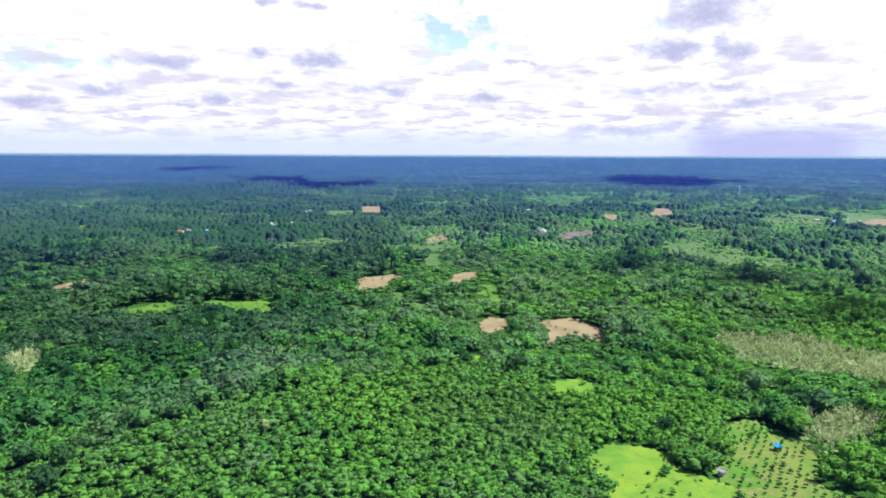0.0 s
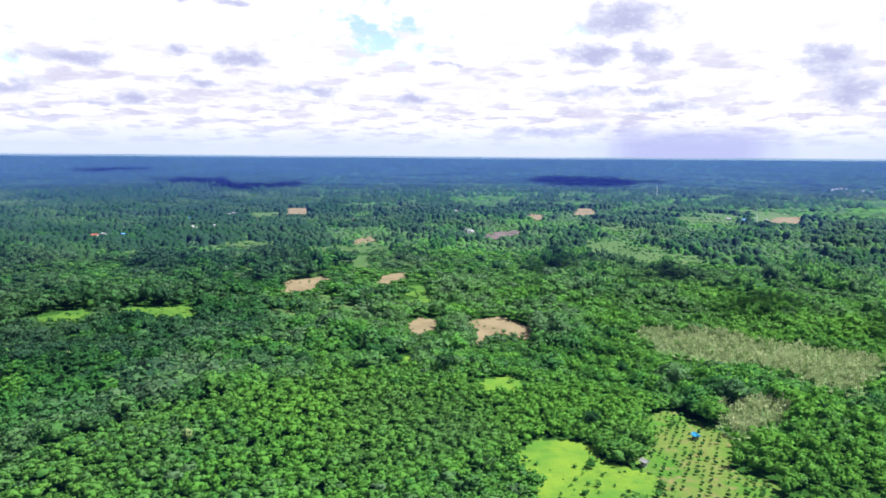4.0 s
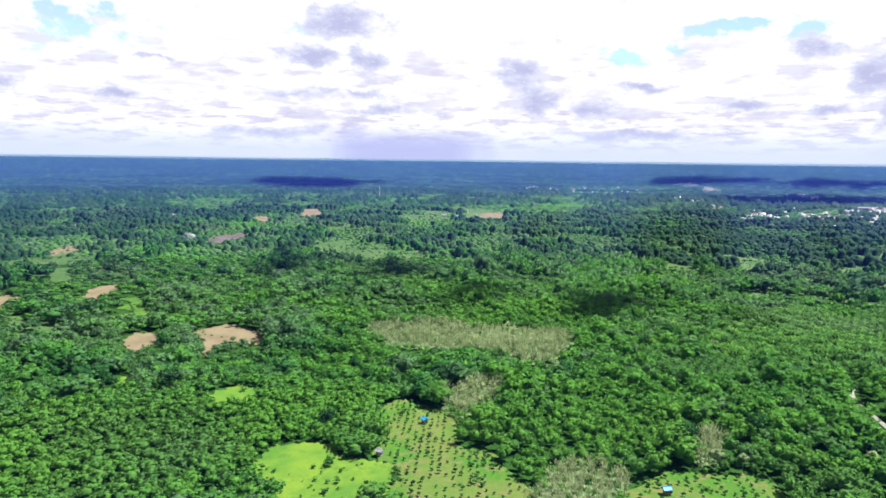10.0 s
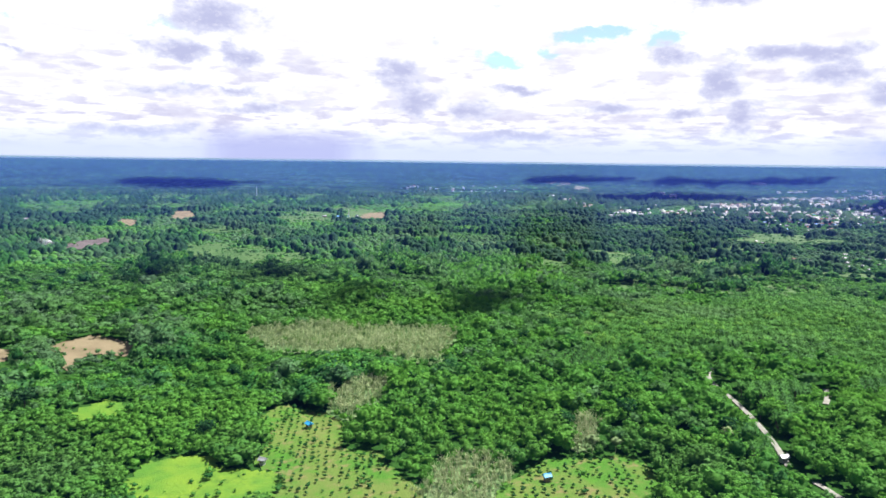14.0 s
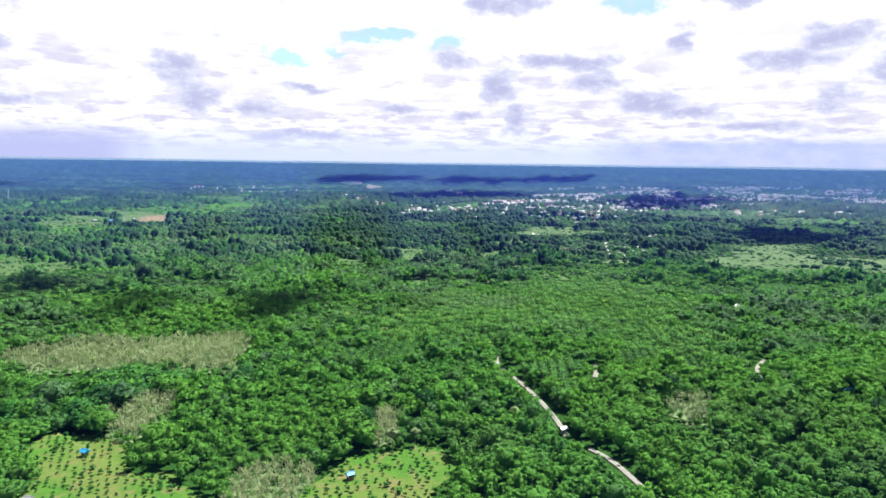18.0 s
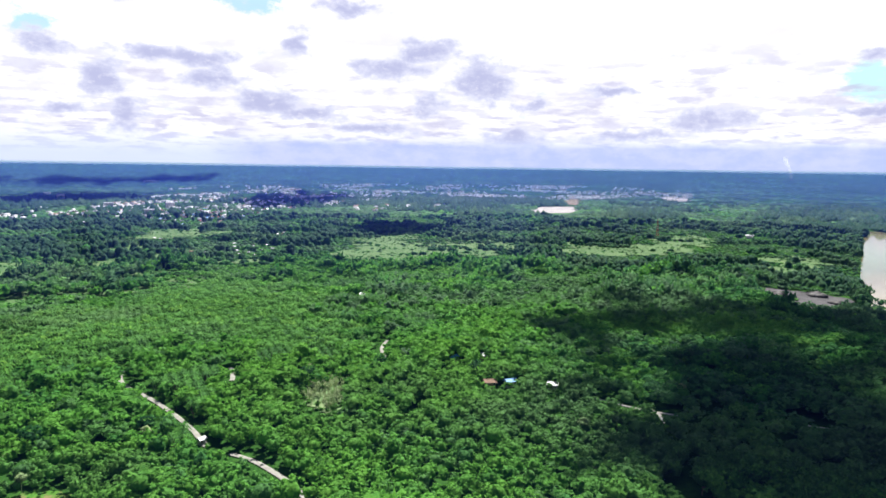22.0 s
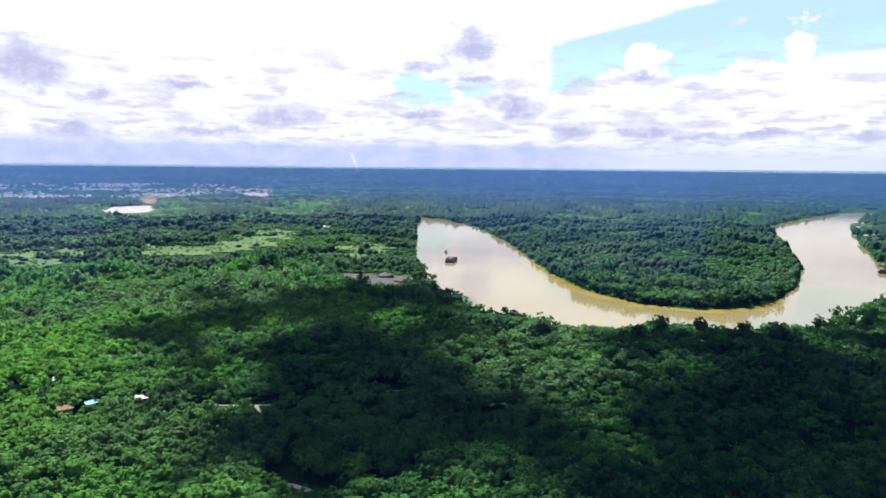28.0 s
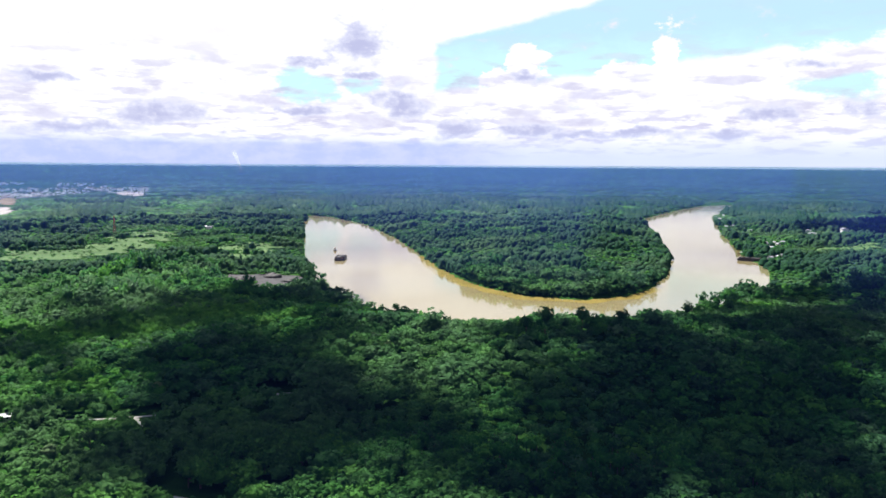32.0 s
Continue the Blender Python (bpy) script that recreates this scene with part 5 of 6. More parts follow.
def lumps(spots, seed):
    """Balls of different size as one mesh: rows of x, y, z, width, height."""
    g = np.random.default_rng(seed)
    vs, fs = [], []
    for k, (x, y, z, w, h) in enumerate(spots):
        v = BALL_V * g.uniform(0.85, 1.15, (len(BALL_V), 1)) * (w, w, h) + (x, y, z)
        vs.append(v)
        fs.append(BALL_F + k * len(BALL_V))
    return np.concatenate(vs), np.concatenate(fs)


def cloud(poly, seed, gaps=0.0):
    g = np.random.default_rng(seed)
    p = np.array(poly)
    far = np.hypot(*p.T).max()
    high = max(1150.0, 0.45 * far)
    shift = np.array(SUNWARD[:2]) * high / SUNWARD[2]
    x0, y0 = p.min(0)
    x1, y1 = p.max(0)
    gap = max(11.0, math.sqrt((x1 - x0) * (y1 - y0)) / 13)
    gx, gy = np.meshgrid(np.arange(x0, x1, gap), np.arange(y0, y1, gap))
    gx, gy = gx.ravel() + g.uniform(-0.4, 0.4, gx.size) * gap, gy.ravel() + g.uniform(-0.4, 0.4, gx.size) * gap
    keep = in_any(gx, gy, [poly], min(gap * 1.2, 22.0)) & (soft_noise(gx, gy, gap * 2.2, seed) > gaps)
    gx, gy = gx[keep], gy[keep]
    depth = np.clip(rim(gx, gy, poly) / (3 * gap), 0.25, 1)
    rows = [(x + shift[0], y + shift[1], high + 10 * d + 0.8 * gap * d, gap * (0.55 + 0.45 * d), gap * (0.4 + 0.9 * d)) for x, y, d in zip(gx, gy, depth)]
    if rows:
        ob = new("cloud", mesh_of("cloud", *lumps(rows, seed), CLOUD_M, smooth=True))
        tagged(ob, "white fair-weather cloud drifting above the plain", "cloud", "clouds above the plain")


SHADES = [
    (0.22, [(263.9, -173.7), (254.6, -203.6), (219.4, -216.2), (183.5, -195.4), (165.2, -168.5), (186.8, -123.7)]),
    (0.0, [(278.1, -276.3), (292.0, -321.0), (276.9, -416.3), (342.0, -660.7), (306.0, -964.6), (282.5, -1079.7), (69.0, -289.9), (118.7, -238.0), (158.2, -188.4), (165.2, -168.5), (183.5, -195.4), (219.4, -216.2), (237.3, -243.4)]),
    (0.07, [(294.1, -33.4), (260.9, -40.1), (247.8, -45.7), (224.7, -78.4), (220.6, -137.6), (222.2, -173.6), (291.9, -224.1), (303.2, -158.1), (319.9, -81.1)]),
    (0.08, [(196.9, -196.3), (170.1, -271.0), (146.6, -300.1), (114.9, -339.1), (87.6, -265.9), (108.4, -227.5), (151.2, -159.8)]),
    (0.05, [(479.1, -142.9), (452.4, -193.4), (383.0, -228.6), (351.5, -226.3), (289.1, -204.3), (268.9, -173.4), (228.5, -158.4), (202.1, -143.8), (204.0, -122.6), (228.5, -79.6), (244.9, -59.3), (267.4, -49.6), (289.8, -36.1), (326.1, -35.1), (367.7, -41.5), (375.4, -70.9), (447.0, -90.4)]),
    (0.0, [(469.1, -29.3), (573.4, -54.9), (604.1, -97.8), (631.3, -178.2), (698.8, -272.3), (674.9, -322.4), (698.8, -385.3), (615.8, -388.3), (426.1, -294.5), (398.5, -237.7), (483.6, -206.8), (512.1, -144.1), (480.7, -84.3), (435.3, -48.3)]),
    (0.0, [(310.4, 586.6), (364.5, 613.9), (364.5, 554.6), (319.3, 518.1), (299.9, 545.2)]),
    (0.0, [(392.3, 508.9), (441.8, 487.8), (435.8, 410.9), (374.0, 398.7), (357.1, 439.6)]),
    (0.1, [(171.3, 759.1), (219.5, 833.3), (219.3, 776.8), (178.9, 722.9)]),
    (0.1, [(315.0, 754.6), (370.5, 757.7), (358.4, 697.4), (297.2, 689.6)]),
    (0.1, [(443.0, 375.4), (480.8, 382.2), (465.6, 352.1), (427.1, 344.4)]),
    (0.0, [(-1071.6, 3583.2), (-905.3, 3623.6), (-603.7, 3274.8), (-357.4, 3496.8), (-306.7, 3205.4), (-490.8, 2257.3)]),
    (0.0, [(803.5, 3555.3), (1018.0, 3816.6), (1225.3, 3597.0), (1460.5, 3323.2), (1180.5, 3087.0), (824.0, 3180.0)]),
    (0.0, [(2167.0, 1828.0), (2733.5, 1910.5), (2940.5, 1519.7), (2461.9, 1312.7), (1972.1, 1376.5), (1870.2, 1527.9)]),
    (0.0, [(1503.9, 331.3), (1603.9, 228.1), (1602.3, 93.1), (1387.2, 87.9), (1329.2, 224.1), (1355.8, 287.7)]),
    (0.0, [(2965.0, 1093.0), (3238.0, 897.3), (3289.4, 685.3), (2483.2, 533.9), (2002.1, 633.6), (2196.0, 808.3)]),
    (0.0, [(736.3, -1729.8), (716.1, -1947.5), (639.5, -1984.5), (538.8, -1983.1), (438.7, -1621.7), (534.9, -1460.1), (633.7, -1518.0)]),
    (0.0, [(-1696.8, 3803.7), (-1528.5, 3933.4), (-1300.5, 4077.6), (-1273.7, 3991.7), (-1458.7, 3831.7)]),
    (0.0, [(3117.1, 2360.4), (3570.9, 2313.9), (3617.0, 2065.1), (3980.8, 1612.4), (3717.7, 1529.5), (3377.1, 1806.7), (3171.4, 2084.3)]),
    (0.0, [(2899.1, 2863.7), (3101.4, 2817.3), (3387.2, 2491.7), (3144.6, 2281.4), (2770.0, 2550.0), (2659.4, 2629.7)]),
]
for k, (gaps, poly) in enumerate(SHADES):
    cloud(poly, 300 + k, gaps)

# ---- houses ----
WHITE_WALL = plain_material("white_plaster", (0.48, 0.47, 0.45), 0.8, 0.15, 0.4)
# brighter copy of white_plaster; the sunlit brightness is put into its colour
TOWN_WALL = plain_material("sunlit_white_plaster", (0.74, 0.75, 0.76), 0.8, 0.3, 0.03)
CREAM_WALL = plain_material("cream_plaster", (0.52, 0.45, 0.34), 0.8, 0.15, 0.4)
WOOD_WALL = plain_material("weathered_boards", (0.24, 0.18, 0.13), 0.9, 0.3, 0.8)
ZINC = plain_material("zinc_roof", (0.33, 0.34, 0.37), 0.5, 0.25, 0.5, 0.2)
RUST = plain_material("rusty_roof", (0.22, 0.13, 0.09), 0.8, 0.35, 0.5)
TILE_RED = plain_material("red_tile_roof", (0.33, 0.10, 0.06), 0.8, 0.25, 0.6)
BLUE_ROOF = plain_material("blue_sheet_roof", (0.06, 0.24, 0.52), 0.5, 0.2, 0.6)
BLUE_TARP = plain_material("blue_tarpaulin", (0.03, 0.30, 0.62), 0.5, 0.25, 0.6)
DARK_GLASS = plain_material("dark_window", (0.03, 0.035, 0.04), 0.2, 0.2, 1.0)
STEEL = plain_material("dark_steel", (0.05, 0.045, 0.045), 0.6, 0.4, 0.3)
RED_PAINT = plain_material("red_paint", (0.36, 0.05, 0.03), 0.6, 0.25, 0.5)
WHITE_PAINT = plain_material("white_paint", (0.72, 0.72, 0.70), 0.5, 0.15, 0.5)


def box_mesh(name, sx, sy, sz, mat, base=0.0, bevel=0.0):
    bm = bmesh.new()
    bmesh.ops.create_cube(bm, size=1.0)
    for v in bm.verts:
        v.co = Vector((v.co.x * sx, v.co.y * sy, (v.co.z + 0.5) * sz + base))
    if bevel:
        bmesh.ops.bevel(bm, geom=bm.edges[:], offset=bevel, segments=1, affect="EDGES")
    me = bpy.data.meshes.new(name)
    bm.to_mesh(me)
    bm.free()
    me.materials.append(mat)
    return me


def gable_mesh(w, l, h, rise, mat, over=0.7, hip=0.0):
    """A roof of two slopes with overhanging eaves and some thickness."""
    v = []
    for drop in (0.0, -0.18):
        a, b = w / 2 + over, l / 2 + over
        v += [(-a, -b, h + drop - 0.25), (a, -b, h + drop - 0.25), (a, b, h + drop - 0.25), (-a, b, h + drop - 0.25), (0, -b + hip, h + rise + drop), (0, b - hip, h + rise + drop)]
    f = [(0, 4, 5, 3), (1, 2, 5, 4), (0, 1, 4, 4), (2, 3, 5, 5), (6, 9, 11, 10), (7, 10, 11, 8), (0, 3, 9, 6), (1, 7, 8, 2), (0, 6, 7, 1), (2, 8, 9, 3)]
    bm = bmesh.new()
    vs = [bm.verts.new(p) for p in v]
    for q in f:
        bm.faces.new([vs[i] for i in dict.fromkeys(q)])
    bmesh.ops.recalc_face_normals(bm, faces=bm.faces[:])
    me = bpy.data.meshes.new("roof")
    bm.to_mesh(me)
    bm.free()
    me.materials.append(mat)
    return me


def house(x, y, turn, w, l, h, wall, roof, label, group="", detail=True, rise=None, hip=0.0, name="house"):
    z = float(min(terrain(x + dx, y + dy) for dx in (-w / 2, w / 2) for dy in (-l / 2, l / 2)))
    top = tagged(empty(name, pose(x, y, z, 0, 0, turn)), label, "house", group)
    part("wall", box_mesh("wall", w, l, h + 2.2, wall, -1.2), top)
    part("roof", gable_mesh(w, l, h + 1.0, rise if rise is not None else w * 0.24, roof, 0.7, hip), top)
    if detail:
        leaf = part("door", box_mesh("door", 0.12, 1.0, 2.1, WOOD_WALL, 0, 0.02), top, "brown wooden door", pose(-w / 2 - 0.03, 0.6, 1.0))
        part("door_handle", box_mesh("door_handle", 0.06, 0.14, 0.06, STEEL), leaf, "", pose(-0.09, -0.38, 1.0))
        frame_mesh, pane_mesh = box_mesh("window", 0.12, 1.3, 1.2, WHITE_PAINT, 0, 0.02), box_mesh("pane", 0.14, 1.1, 1.0, DARK_GLASS, 0.1)
        for k in (-0.32, 0.32):
            for side in (-1, 1):
                opening = part("window", frame_mesh, top, "", pose(side * (w / 2 + 0.02), l * k, 1.9))
                part("pane", pane_mesh, opening)
        part("ridge_cap", box_mesh("ridge_cap", 0.35, l + 1.2, 0.12, roof, 0, 0.03), top, "", pose(0, 0, h + 1.0 + (rise if rise is not None else w * 0.24)))
    return top


def near_buildings():
    """The farmhouses and huts that stand among the trees."""
    (ax, ay), (bx, by), (cx, cy), (dx, dy), (ex, ey), (fx, fy) = HOUSES_NEAR
    g = "farmhouses in the clearing"
    house(ax, ay, 60, 6, 7, 4.0, WHITE_WALL, ZINC, "white plastered house alone among the palms")
    house(bx, by, 10, 5, 6.5, 2.8, WOOD_WALL, RUST, "small wooden house with a rusty brown roof", g)
    house(cx, cy, 25, 4.6, 6.0, 2.8, WHITE_WALL, BLUE_ROOF, "white house with a pale blue metal roof", g)
    house(dx, dy, -15, 4.4, 5.4, 2.6, WHITE_WALL, ZINC, "white house with a shiny zinc roof", g)
    house(dx + 5, dy - 6, 40, 4, 5, 2.6, WOOD_WALL, ZINC, "small wooden shed with a zinc roof", g)
    house(ex, ey, 70, 4, 5, 2.8, WHITE_WALL, BLUE_ROOF, "little white hut with a blue roof")
    house(fx, fy, 15, 5, 9, 2.6, WOOD_WALL, ZINC, "long low shed with a grey zinc roof")
    for (x, y), wall, roof, label, size in zip(HUTS, (WHITE_WALL, WOOD_WALL, WOOD_WALL, WHITE_WALL), (ZINC, BLUE_TARP, BLUE_TARP, ZINC),
                                               ("white garden hut with a zinc roof at the field edge", "orchard shelter under a bright blue tarpaulin", "field shelter under a blue tarpaulin roof", "white roadside hut with a zinc roof"), ((1.7, 2.0), (2.0, 2.5), (1.8, 2.1), (2.4, 3.0))):
        house(x, y, rng.uniform(0, 90), *size, 2.0, wall, roof, label, rise=0.7, name="hut")


near_buildings()

def settlements():
    looks = [(WHITE_WALL, ZINC, "white house with a zinc roof"), (CREAM_WALL, RUST, "cream house with a rusty red roof"), (WHITE_WALL, TILE_RED, "white house with a red tiled roof"),
             (WOOD_WALL, ZINC, "brown wooden house with a zinc roof"), (WHITE_WALL, BLUE_ROOF, "white house with a blue metal roof")]

    def row(spots, where, group, scale, choice=(0, 0, 0, 0, 3, 3, 1, 2, 4)):
        made = {}
        for x, y in spots:
            k = int(rng.choice(choice))
            m = pose(x, y, float(terrain(x, y)), 0, 0, rng.uniform(0, 180)) @ Matrix.Diagonal((scale, scale, scale, 1))
            if k not in made:
                wall, roof, label = looks[k]
                made[k] = house(x, y, 0, 9, 12, 4.0, wall, roof, label + " " + where, group, detail=False)
                made[k].matrix_world = m
            else:
                copy_thing(made[k], m).matrix_world = m

    row(VILLAGE + [(x + 30 * math.cos(3.7 * i), y + 30 * math.sin(3.7 * i)) for i, (x, y) in enumerate(VILLAGE)], "in a village", "houses of the village", 0.75)
    row(HAMLET + [(x + 22 * math.cos(2.9 * i), y + 22 * math.sin(2.9 * i)) for i, (x, y) in enumerate(HAMLET)], "in a hamlet", "houses of the hamlet", 0.42, (0, 0, 0, 0, 3, 3, 1))
    row(RIVERSIDE, "on the river bank", "houses on the river bank", 0.62, (0, 0, 0, 3))
    # the town: houses in loose streets
    spots = []
    for _ in range(15000):
        x, y = rng.uniform(1300, 4200), rng.uniform(-1060, 1600)
        if inside(np.array([x]), np.array([y]), TOWN)[0] and  soft_noise(x, y, 110, 9) + rng.uniform(-0.25, 0.25) > 0.45:
            spots.append((x, y))
    spots.sort(key=lambda p: math.hypot(*p))
    row(spots[:280], "in the town", "houses of the town", 0.6)
    rest = spots[280:]
    for poly, count in ((OUTSKIRTS, 130), (SUBURB, 40), (UPTOWN, 60)):
        p = np.array(poly)
        while count > 0:
            x, y = rng.uniform(p[:, 0].min(), p[:, 0].max()), rng.uniform(p[:, 1].min(), p[:, 1].max())
            if inside(np.array([x]), np.array([y]), poly)[0]:
                rest.append((x, y))
                count -= 1
    for roof_only, mat, name, label in ((False, TOWN_WALL, "town_houses", "white and cream houses of a far town"), (True, RUST, "town_roofs", "rusty and tiled roofs of a far town")):
        vs, fs = [], []
        for i, (x, y) in enumerate(rest):
            if roof_only and i % 6:
                continue
            g = np.random.default_rng(i)
            w, l, h, t, z = g.uniform(6, 12), g.uniform(7, 14), g.uniform(3.5, 9), g.uniform(0, 3), float(terrain(x, y))
            c, s = math.cos(t), math.sin(t)
            b = len(vs)
            grow = 1.12 if roof_only else 1.0
            low, top = (h, h + w * 0.22) if roof_only else (-2.0, h)
            for zz, ww in ((low, grow), (top, 0.1 if roof_only else grow)):
                for px, py in ((-1, -1), (1, -1), (1, 1), (-1, 1)):
                    qx, qy = px * w / 2 * ww, py * l / 2 * grow
                    vs.append((x + qx * c - qy * s, y + qx * s + qy * c, z + zz))
            fs += [(b, b + 1, b + 5, b + 4), (b + 1, b + 2, b + 6, b + 5), (b + 2, b + 3, b + 7, b + 6), (b + 3, b, b + 4, b + 7), (b + 4, b + 5, b + 6, b + 7)]
        tagged(new(name, mesh_of(name, vs, fs, mat)), label, "houses", kind="stuff")


settlements()


def blocks():
    """Larger buildings that stand out."""
    def block(at, turn, w, l, h, label, wall=WHITE_WALL, floors=2, roof=ZINC):
        x, y = at
        top = house(x, y, turn, w, l, h, wall, roof, label, detail=False, rise=1.5, name="building")
        pane = box_mesh("window", 0.2, 2.2, 1.5, DARK_GLASS)
        for k in range(floors):
            for i in range(max(2, int(l / 6))):
                for side in (-1, 1):
                    part("window", pane, top, "", pose(side * (w / 2 + 0.05), -l / 2 + 3 + i * 6, 1.6 + k * 3.2))

    a = [(182.9, 1620.5)][0]
    block(a, 75, 10, 55, 5, "long low white building in the woods", floors=1)
    b = [(3519.1, 1786.8)][0]
    block(b, 5, 30, 70, 14, "large white hall beyond the town", floors=2)
    c, d, e = [(616.6, -1479.1), (543.2, -1321.3), (545.4, -1472.7)]
    block(c, 20, 9, 16, 6, "long white building near the river", TOWN_WALL, 1)
    block(d, 20, 12, 13, 12, "white three-storey building near the river", TOWN_WALL, 3)
    block(e, 40, 11, 12, 14, "tall white swiftlet house in the fields", TOWN_WALL, 1)
    for (x, y), h in zip([(2476.5, 1608.3), (2784.6, 1868.3), (1666.2, 1405.8), (2022.2, 1161.7), (1776.8, 908.4), (2038.5, 976.0)], (16, 12, 10, 14, 12, 16)):
        block((x, y), 30, 18, 26, h, "white town building of several storeys", floors=3)
    f = [(1441.9, -535.6)][0]
    block(f, 60, 10, 28, 4, "long white shed in the fields", floors=1)


blocks()


def masts():
    """Slender lattice masts."""
    for (x, y), h, mat, label in zip([(14.7, 3277.4), (976.8, 2267.1), (800.3, 1351.2)] + [(1395.9, -336.7)], (42, 40, 22, 36), (STEEL, WHITE_PAINT, WHITE_PAINT, RED_PAINT),
                                     ("grey steel lattice mast", "pale steel lattice mast above the woods", "short white lattice mast", "red and white lattice mast in the meadows")):
        top = tagged(empty("mast", pose(x, y, float(terrain(x, y)))), label, "mast")
        for sx in (-1, 1):
            for sy in (-1, 1):
                bm = bmesh.new()
                bmesh.ops.create_cone(bm, segments=4, radius1=0.35, radius2=0.22, depth=h)
                for v in bm.verts:
                    k = (v.co.z + h / 2) / h
                    v.co += Vector((sx * (1.8 - 1.3 * k), sy * (1.8 - 1.3 * k), h / 2))
                me = bpy.data.meshes.new("leg")
                bm.to_mesh(me)
                bm.free()
                me.materials.append(mat)
                part("leg", me, top)
        for i in range(6):
            k = (i + 0.5) / 6
            s = 2 * (1.8 - 1.3 * k)
            part("brace", box_mesh("brace", s, s, 0.3, WHITE_PAINT if i % 2 else mat), top, "", pose(0, 0, h * k))


masts()


# ---- boats ----
def hull_mesh(name, w, l, h, mat, rake=0.25, base=-1.0):
    """A flat-bottomed hull with raked ends; the length runs along y."""
    bm = bmesh.new()
    rings = []
    for y, wide, low in ((-l / 2, 0.9, h * 0.75), (-l / 2 + rake * w, 1.0, 0.0), (l / 2 - rake * w, 1.0, 0.0), (l / 2, 0.9, h * 0.75)):
        rings.append([bm.verts.new((sx * w / 2 * wide, y, base + zz)) for sx, zz in ((-1, low), (1, low), (1, h), (-1, h))])
    for a, b in zip(rings, rings[1:]):
        for i in range(4):
            bm.faces.new((a[i], a[(i + 1) % 4], b[(i + 1) % 4], b[i]))
    bm.faces.new(rings[0])
    bm.faces.new(rings[-1])
    bmesh.ops.recalc_face_normals(bm, faces=bm.faces[:])
    bmesh.ops.bevel(bm, geom=bm.edges[:], offset=0.12, segments=1, affect="EDGES")
    me = bpy.data.meshes.new(name)
    bm.to_mesh(me)
    bm.free()
    me.materials.append(mat)
    return me


def barge(x, y, turn, w, l, label):
    top = tagged(empty("coal_barge", pose(x, y, WATER, 0, 0, turn)), label, "barge")
    part("hull", hull_mesh("hull", w, l, 4.2, STEEL), top, "black steel hull")
    for sx in (-1, 1):
        part("cargo_wall", box_mesh("cargo_wall", 0.4, l * 0.84, 2.2, STEEL), top, "", pose(sx * w * 0.44, 0, 3.2))
    for sy in (-1, 1):
        part("cargo_wall", box_mesh("cargo_wall", w * 0.86, 0.4, 2.2, RUST), top, "", pose(0, sy * l * 0.42, 3.2))
    g = np.random.default_rng(int(abs(x)))
    for k in range(4):
        cy = (k - 1.5) * l * 0.2
        v, f = lumps([(g.uniform(-1, 1) * w * 0.12 * i, cy + g.uniform(-2, 2), 3.0, w * 0.34, 2.6 + g.uniform(0, 1.2)) for i in range(3)], k)
        part("coal_heap", mesh_of("coal_heap", v, f, COAL_M), top, "heap of black coal")
    for sx in (-1, 1):
        for sy in (-1, 1):
            part("bollard", box_mesh("bollard", 0.5, 0.9, 0.8, RUST, 0, 0.08), top, "", pose(sx * w * 0.4, sy * l * 0.46, 3.2))
    return top


def tug(x, y, turn, label):
    top = tagged(empty("tugboat", pose(x, y, WATER, 0, 0, turn) @ Matrix.Diagonal((0.7, 0.7, 0.7, 1))), label, "boat")
    part("hull", hull_mesh("hull", 6.5, 20, 3.0, STEEL, 0.7, -0.8), top, "dark hull")
    part("deckhouse", box_mesh("deckhouse", 4.6, 8, 2.4, WHITE_PAINT, 2.2, 0.08), top, "white deckhouse")
    part("wheelhouse", box_mesh("wheelhouse", 3.6, 3.6, 2.4, WHITE_PAINT, 4.6, 0.08), top, "white wheelhouse")
    part("window", box_mesh("window", 3.7, 2.6, 0.8, DARK_GLASS, 5.6), top)
    part("funnel", box_mesh("funnel", 1.2, 1.4, 2.6, RED_PAINT, 4.6, 0.1), top, "red funnel", pose(0, -3, 0))
    part("mast", box_mesh("mast", 0.25, 0.25, 5.0, WHITE_PAINT, 7.0), top)


(bx, by), (tx, ty), (mx, my), (qx, qy), (px0, py0) = [(911.3, -541.0), (1013.7, -590.7), (517.6, -1039.9), (567.8, -1112.8), (535.3, -1110.8)]
aim = math.degrees(math.atan2(by, bx)) - 90
barge(bx, by, aim - 9, 15, 36, "black coal barge loaded high, lying midstream")
tug(tx, ty, aim + 10, "small tugboat on the muddy river")
barge(mx, my, aim + 48, 13, 36, "black coal barge moored at the river bank")
tug(qx, qy, aim + 30, "small boat beside the moored barge")


def pier(x, y, turn):
    top = tagged(empty("pier", pose(x, y, WATER, 0, 0, turn)), "weathered grey loading pier at the river bank", "pier")
    part("deck", box_mesh("deck", 40, 9, 0.8, GRAVEL, 2.2), top)
    post = box_mesh("post", 0.6, 0.6, 5.5, WOOD_WALL, -3.0)
    for i in range(6):
        for sy in (-1, 1):
            part("post", post, top, "", pose(-18 + i * 7.2, sy * 4, 0))


pier(px0, py0, aim + 10)


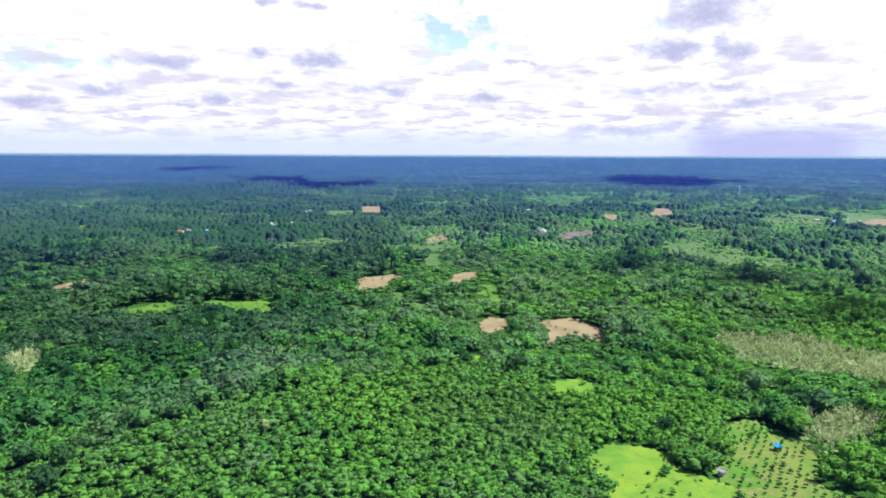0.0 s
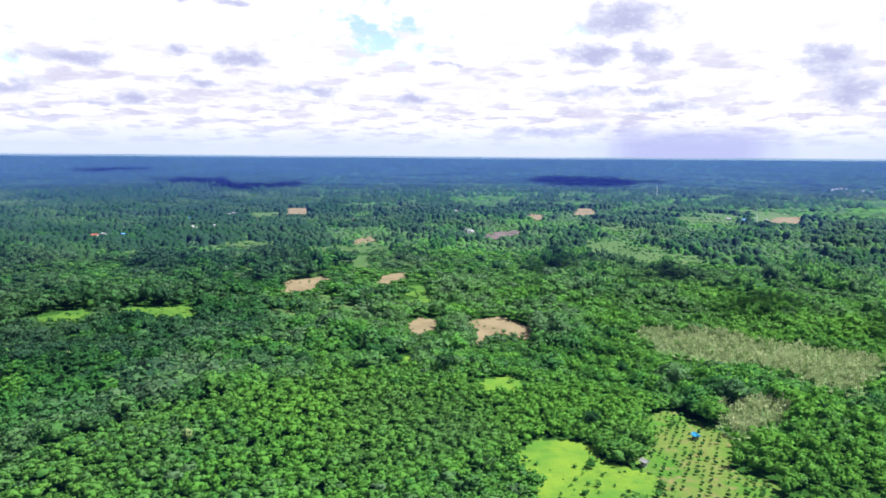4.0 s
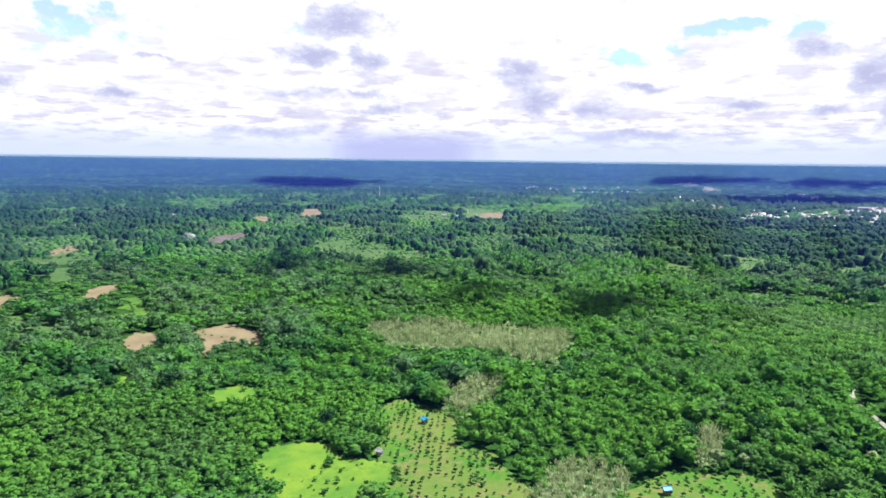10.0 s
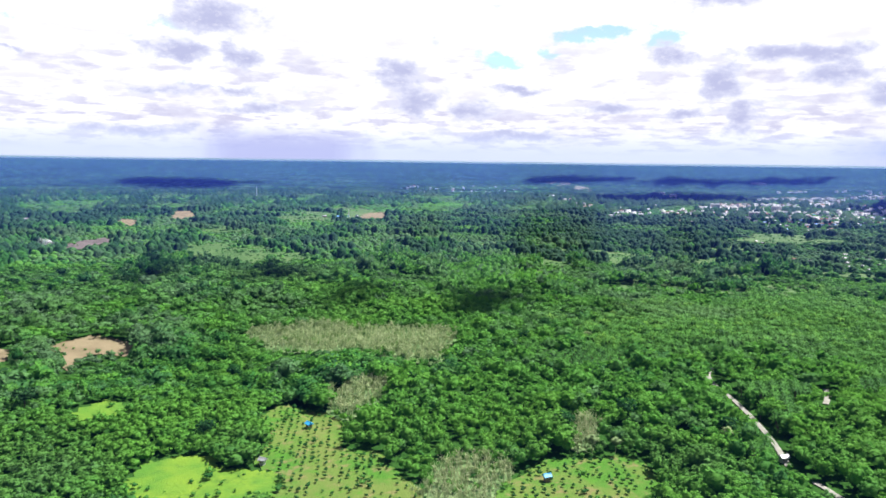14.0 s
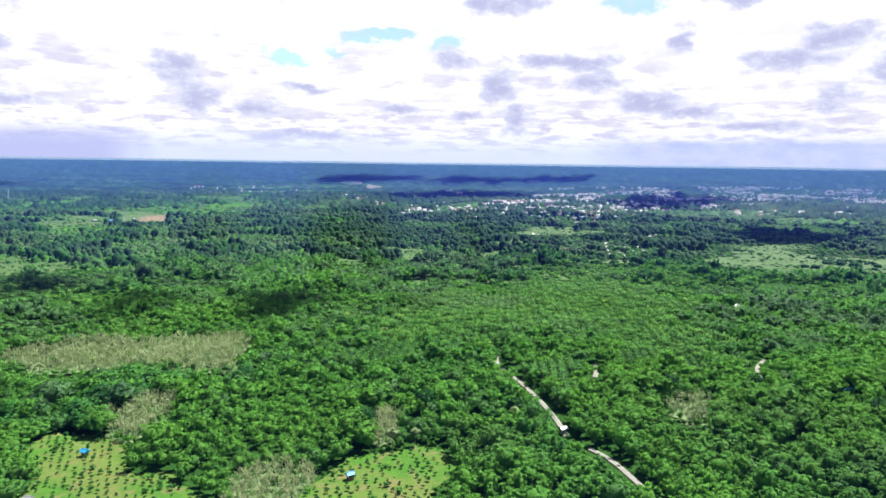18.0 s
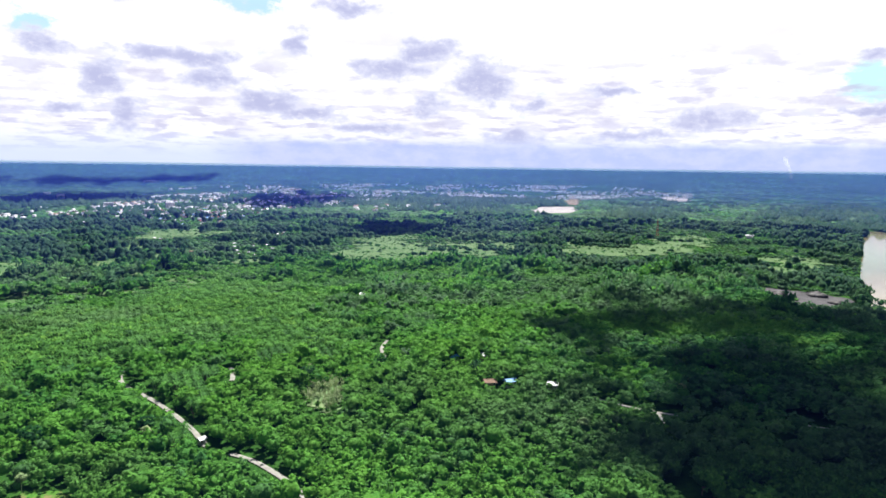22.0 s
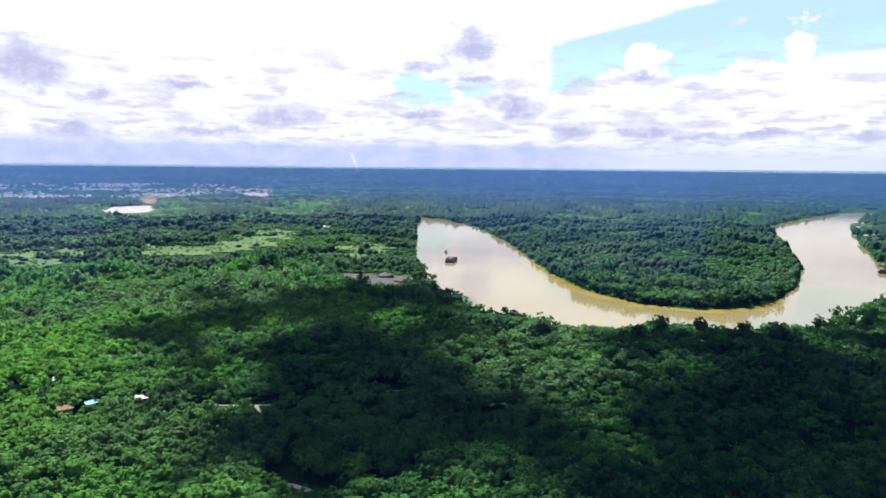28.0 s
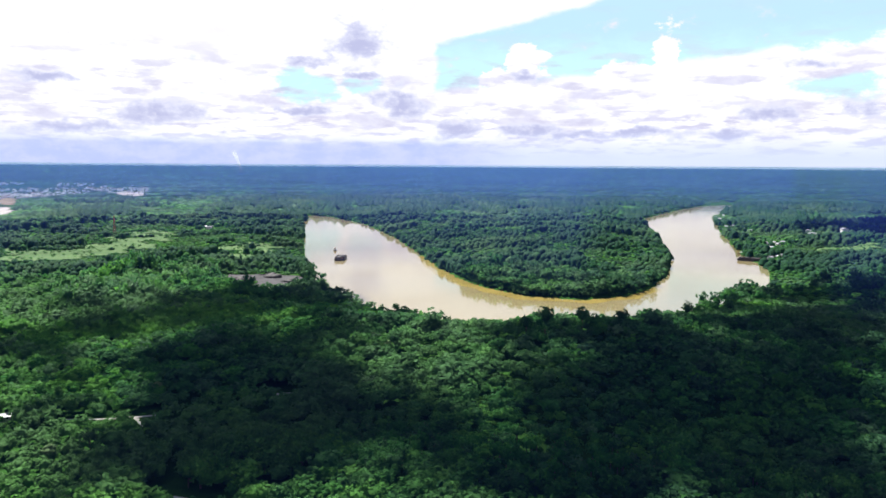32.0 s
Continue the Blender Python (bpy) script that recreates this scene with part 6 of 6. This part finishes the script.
def coal_heaps():
    """Black heaps in the stockyard by the river."""
    cx, cy = np.mean(COAL, axis=0)
    for k in range(6):
        x, y = cx + rng.uniform(-35, 30), cy + rng.uniform(-35, 35)
        v, f = lumps([(rng.uniform(-5, 5), rng.uniform(-5, 5), 0.3, rng.uniform(6, 9), rng.uniform(2.5, 4.5)) for _ in range(3)], 40 + k)
        ob = new("coal_heap", mesh_of("coal_heap", v, f, COAL_M))
        ob.location = (x, y, float(terrain(x, y)) + 0.5)
        tagged(ob, "black heap of coal in the stockyard", "coal heap", "heaps of the stockyard")


coal_heaps()

# ---- the far reach of the river, and smoke ----
REACH = [[(2826.0, 2639.1), (2941.5, 2631.6), (2880.1, 2494.8), (2712.0, 2228.0), (2593.8, 2150.6), (2614.2, 2281.5), (2792.1, 2557.3)]]
for ob in drape("river_reach", REACH, 8.0, WATER_M, 3.0, 1.0):
    tagged(ob, "far pale reach of the river beyond woods", "river", kind="structure")


def smoke(at, high, wide, lean, label, seed):
    m, n = material("smoke")
    k = n.noise(spot(n), 0.05, 5.0)
    a = n.add("ShaderNodeBsdfDiffuse", {"Color": rgb(0.85, 0.87, 0.92)})
    b = n.add("ShaderNodeBsdfTranslucent", {"Color": rgb(0.85, 0.87, 0.92)})
    lit = n.add("ShaderNodeMixShader", {0: 0.5, 1: a.outputs[0], 2: b.outputs[0]})
    veil = n.add("ShaderNodeMixShader", {0: n.ramp(k, 0.35, 0.7, 0.03, 0.24), 1: n.add("ShaderNodeBsdfTransparent").outputs[0], 2: lit.outputs[0]})
    n.add("ShaderNodeOutputMaterial", {"Surface": veil.outputs[0]})
    x, y = at
    z = float(terrain(x, y))
    side = Vector((y, -x, 0)).normalized()
    rows = []
    g = np.random.default_rng(seed)
    for i in range(12):
        k = i / 11
        p = Vector((x, y, z)) + side * lean * high * k ** 1.5 + Vector((0, 0, high * k))
        w = wide * (0.35 + 0.9 * k)
        rows.append((p.x + g.uniform(-0.3, 0.3) * w, p.y, p.z, w, w * 1.1))
    tagged(new("smoke_column", mesh_of("smoke_column", *lumps(rows, seed), m, smooth=True)), label, "smoke", kind="stuff")


smoke([(4096.4, -1732.4)][0], 130, 14, -0.3, "thin white smoke column rising far away", 71)

smoke([(178.0, 1075.0)][0], 9, 4.5, -3.0, "low bluish smoke drifting off a burnt field", 72)


# ---- trees that stand out ----
def landmark_tree(at, wide, tall, tone, label, leaves=420, pale=False, bark=BARK):
    x, y = at
    top = tagged(empty("large_tree", pose(x, y, float(terrain(x, y)))), label, "tree")
    part("trunk", trunk_mesh("trunk", *trunk(tall * 0.62, 0.06 * wide, int(abs(x)), 4, 6), bark), top)
    v, f, t = tris_of(*(clump_crown(int(abs(y)), leaves, wide * 0.15, 8, wide, tall) if pale else leafy_crown(int(abs(y)), 22, leaves // 16, 0.25 + wide * 0.13, wide, tall, inner=0.75)))
    part("crown", mesh_of("crown", v, f, PALE_LEAF if pale else LEAF, t[:, 0] + tone, normals=t[:, 1:]), top)


(ax, ay), (bx, by), (cx, cy), (dx, dy) = [(245.3, 212.4), (240.0, 190.5), (247.6, 183.3), (341.9, 164.0)]
landmark_tree((ax, ay), 6.5, 13, 0.18, "large dark green spreading tree at the orchard edge")
landmark_tree((bx, by), 3.6, 12, 0.55, "tall thin pale grey tree with bare trunk", 120, True, PALE_BARK)
landmark_tree((cx, cy), 2.8, 11, 0.6, "slender pale grey tree with sparse crown", 90, True, PALE_BARK)
landmark_tree((dx, dy), 3.4, 6, 1.15, "bright yellow-green bush beside the road", 160)
(ax, ay), (bx, by) = [(281.4, -100.9), (519.9, 11.5)]
landmark_tree((ax, ay), 4.6, 10, 0.95, "yellowish leafy tree above the dark woods", 300)
landmark_tree((bx, by), 5.5, 12, 0.1, "large dark green tree standing over scrub", 300)
for (x, y), w, h in zip([(293.0, -325.0), (278.3, -343.7), (325.4, -545.9), (295.7, -309.6), (267.6, -370.9), (268.0, -403.5), (535.1, -378.2), (313.4, -596.8)], (6.0, 5.5, 5.5, 4.5, 5.0, 4.5, 4.0, 4.5), (20, 20, 21, 16, 18, 17, 14, 16)):
    landmark_tree((x, y), w, h, 0.2, "tall dark tree on the ridge before the river", 260)


def emergents():
    """Tall odd trees that rise out of the woods here and there."""
    px, py = scatter(268, 520, 44.0, -160.0, 32.0, 41)
    ok = wooded(px, py) & ~in_any(px, py, PALMS, 16.0) & (statures(px, py, 41) > 0.7)
    g = np.random.default_rng(42)
    for i, (x, y) in enumerate(zip(px[ok], py[ok])):
        pick = g.uniform()
        if pick < 0.45:
            continue
        if pick < 0.80:
            landmark_tree((x, y), g.uniform(4.2, 6.2), g.uniform(10, 13), g.uniform(0.12, 0.32), "tall dark green tree rising above the woods", 230)
        elif pick < 0.92:
            landmark_tree((x, y), g.uniform(3.4, 4.6), g.uniform(9, 11), g.uniform(0.85, 1.05), "light yellow-green tree rising above the woods", 180)
        else:
            landmark_tree((x, y), g.uniform(2.8, 3.6), g.uniform(10, 12), g.uniform(0.2, 0.45), "thin greyish tree with a pale trunk and sparse crown", 80, True, PALE_BARK)


emergents()
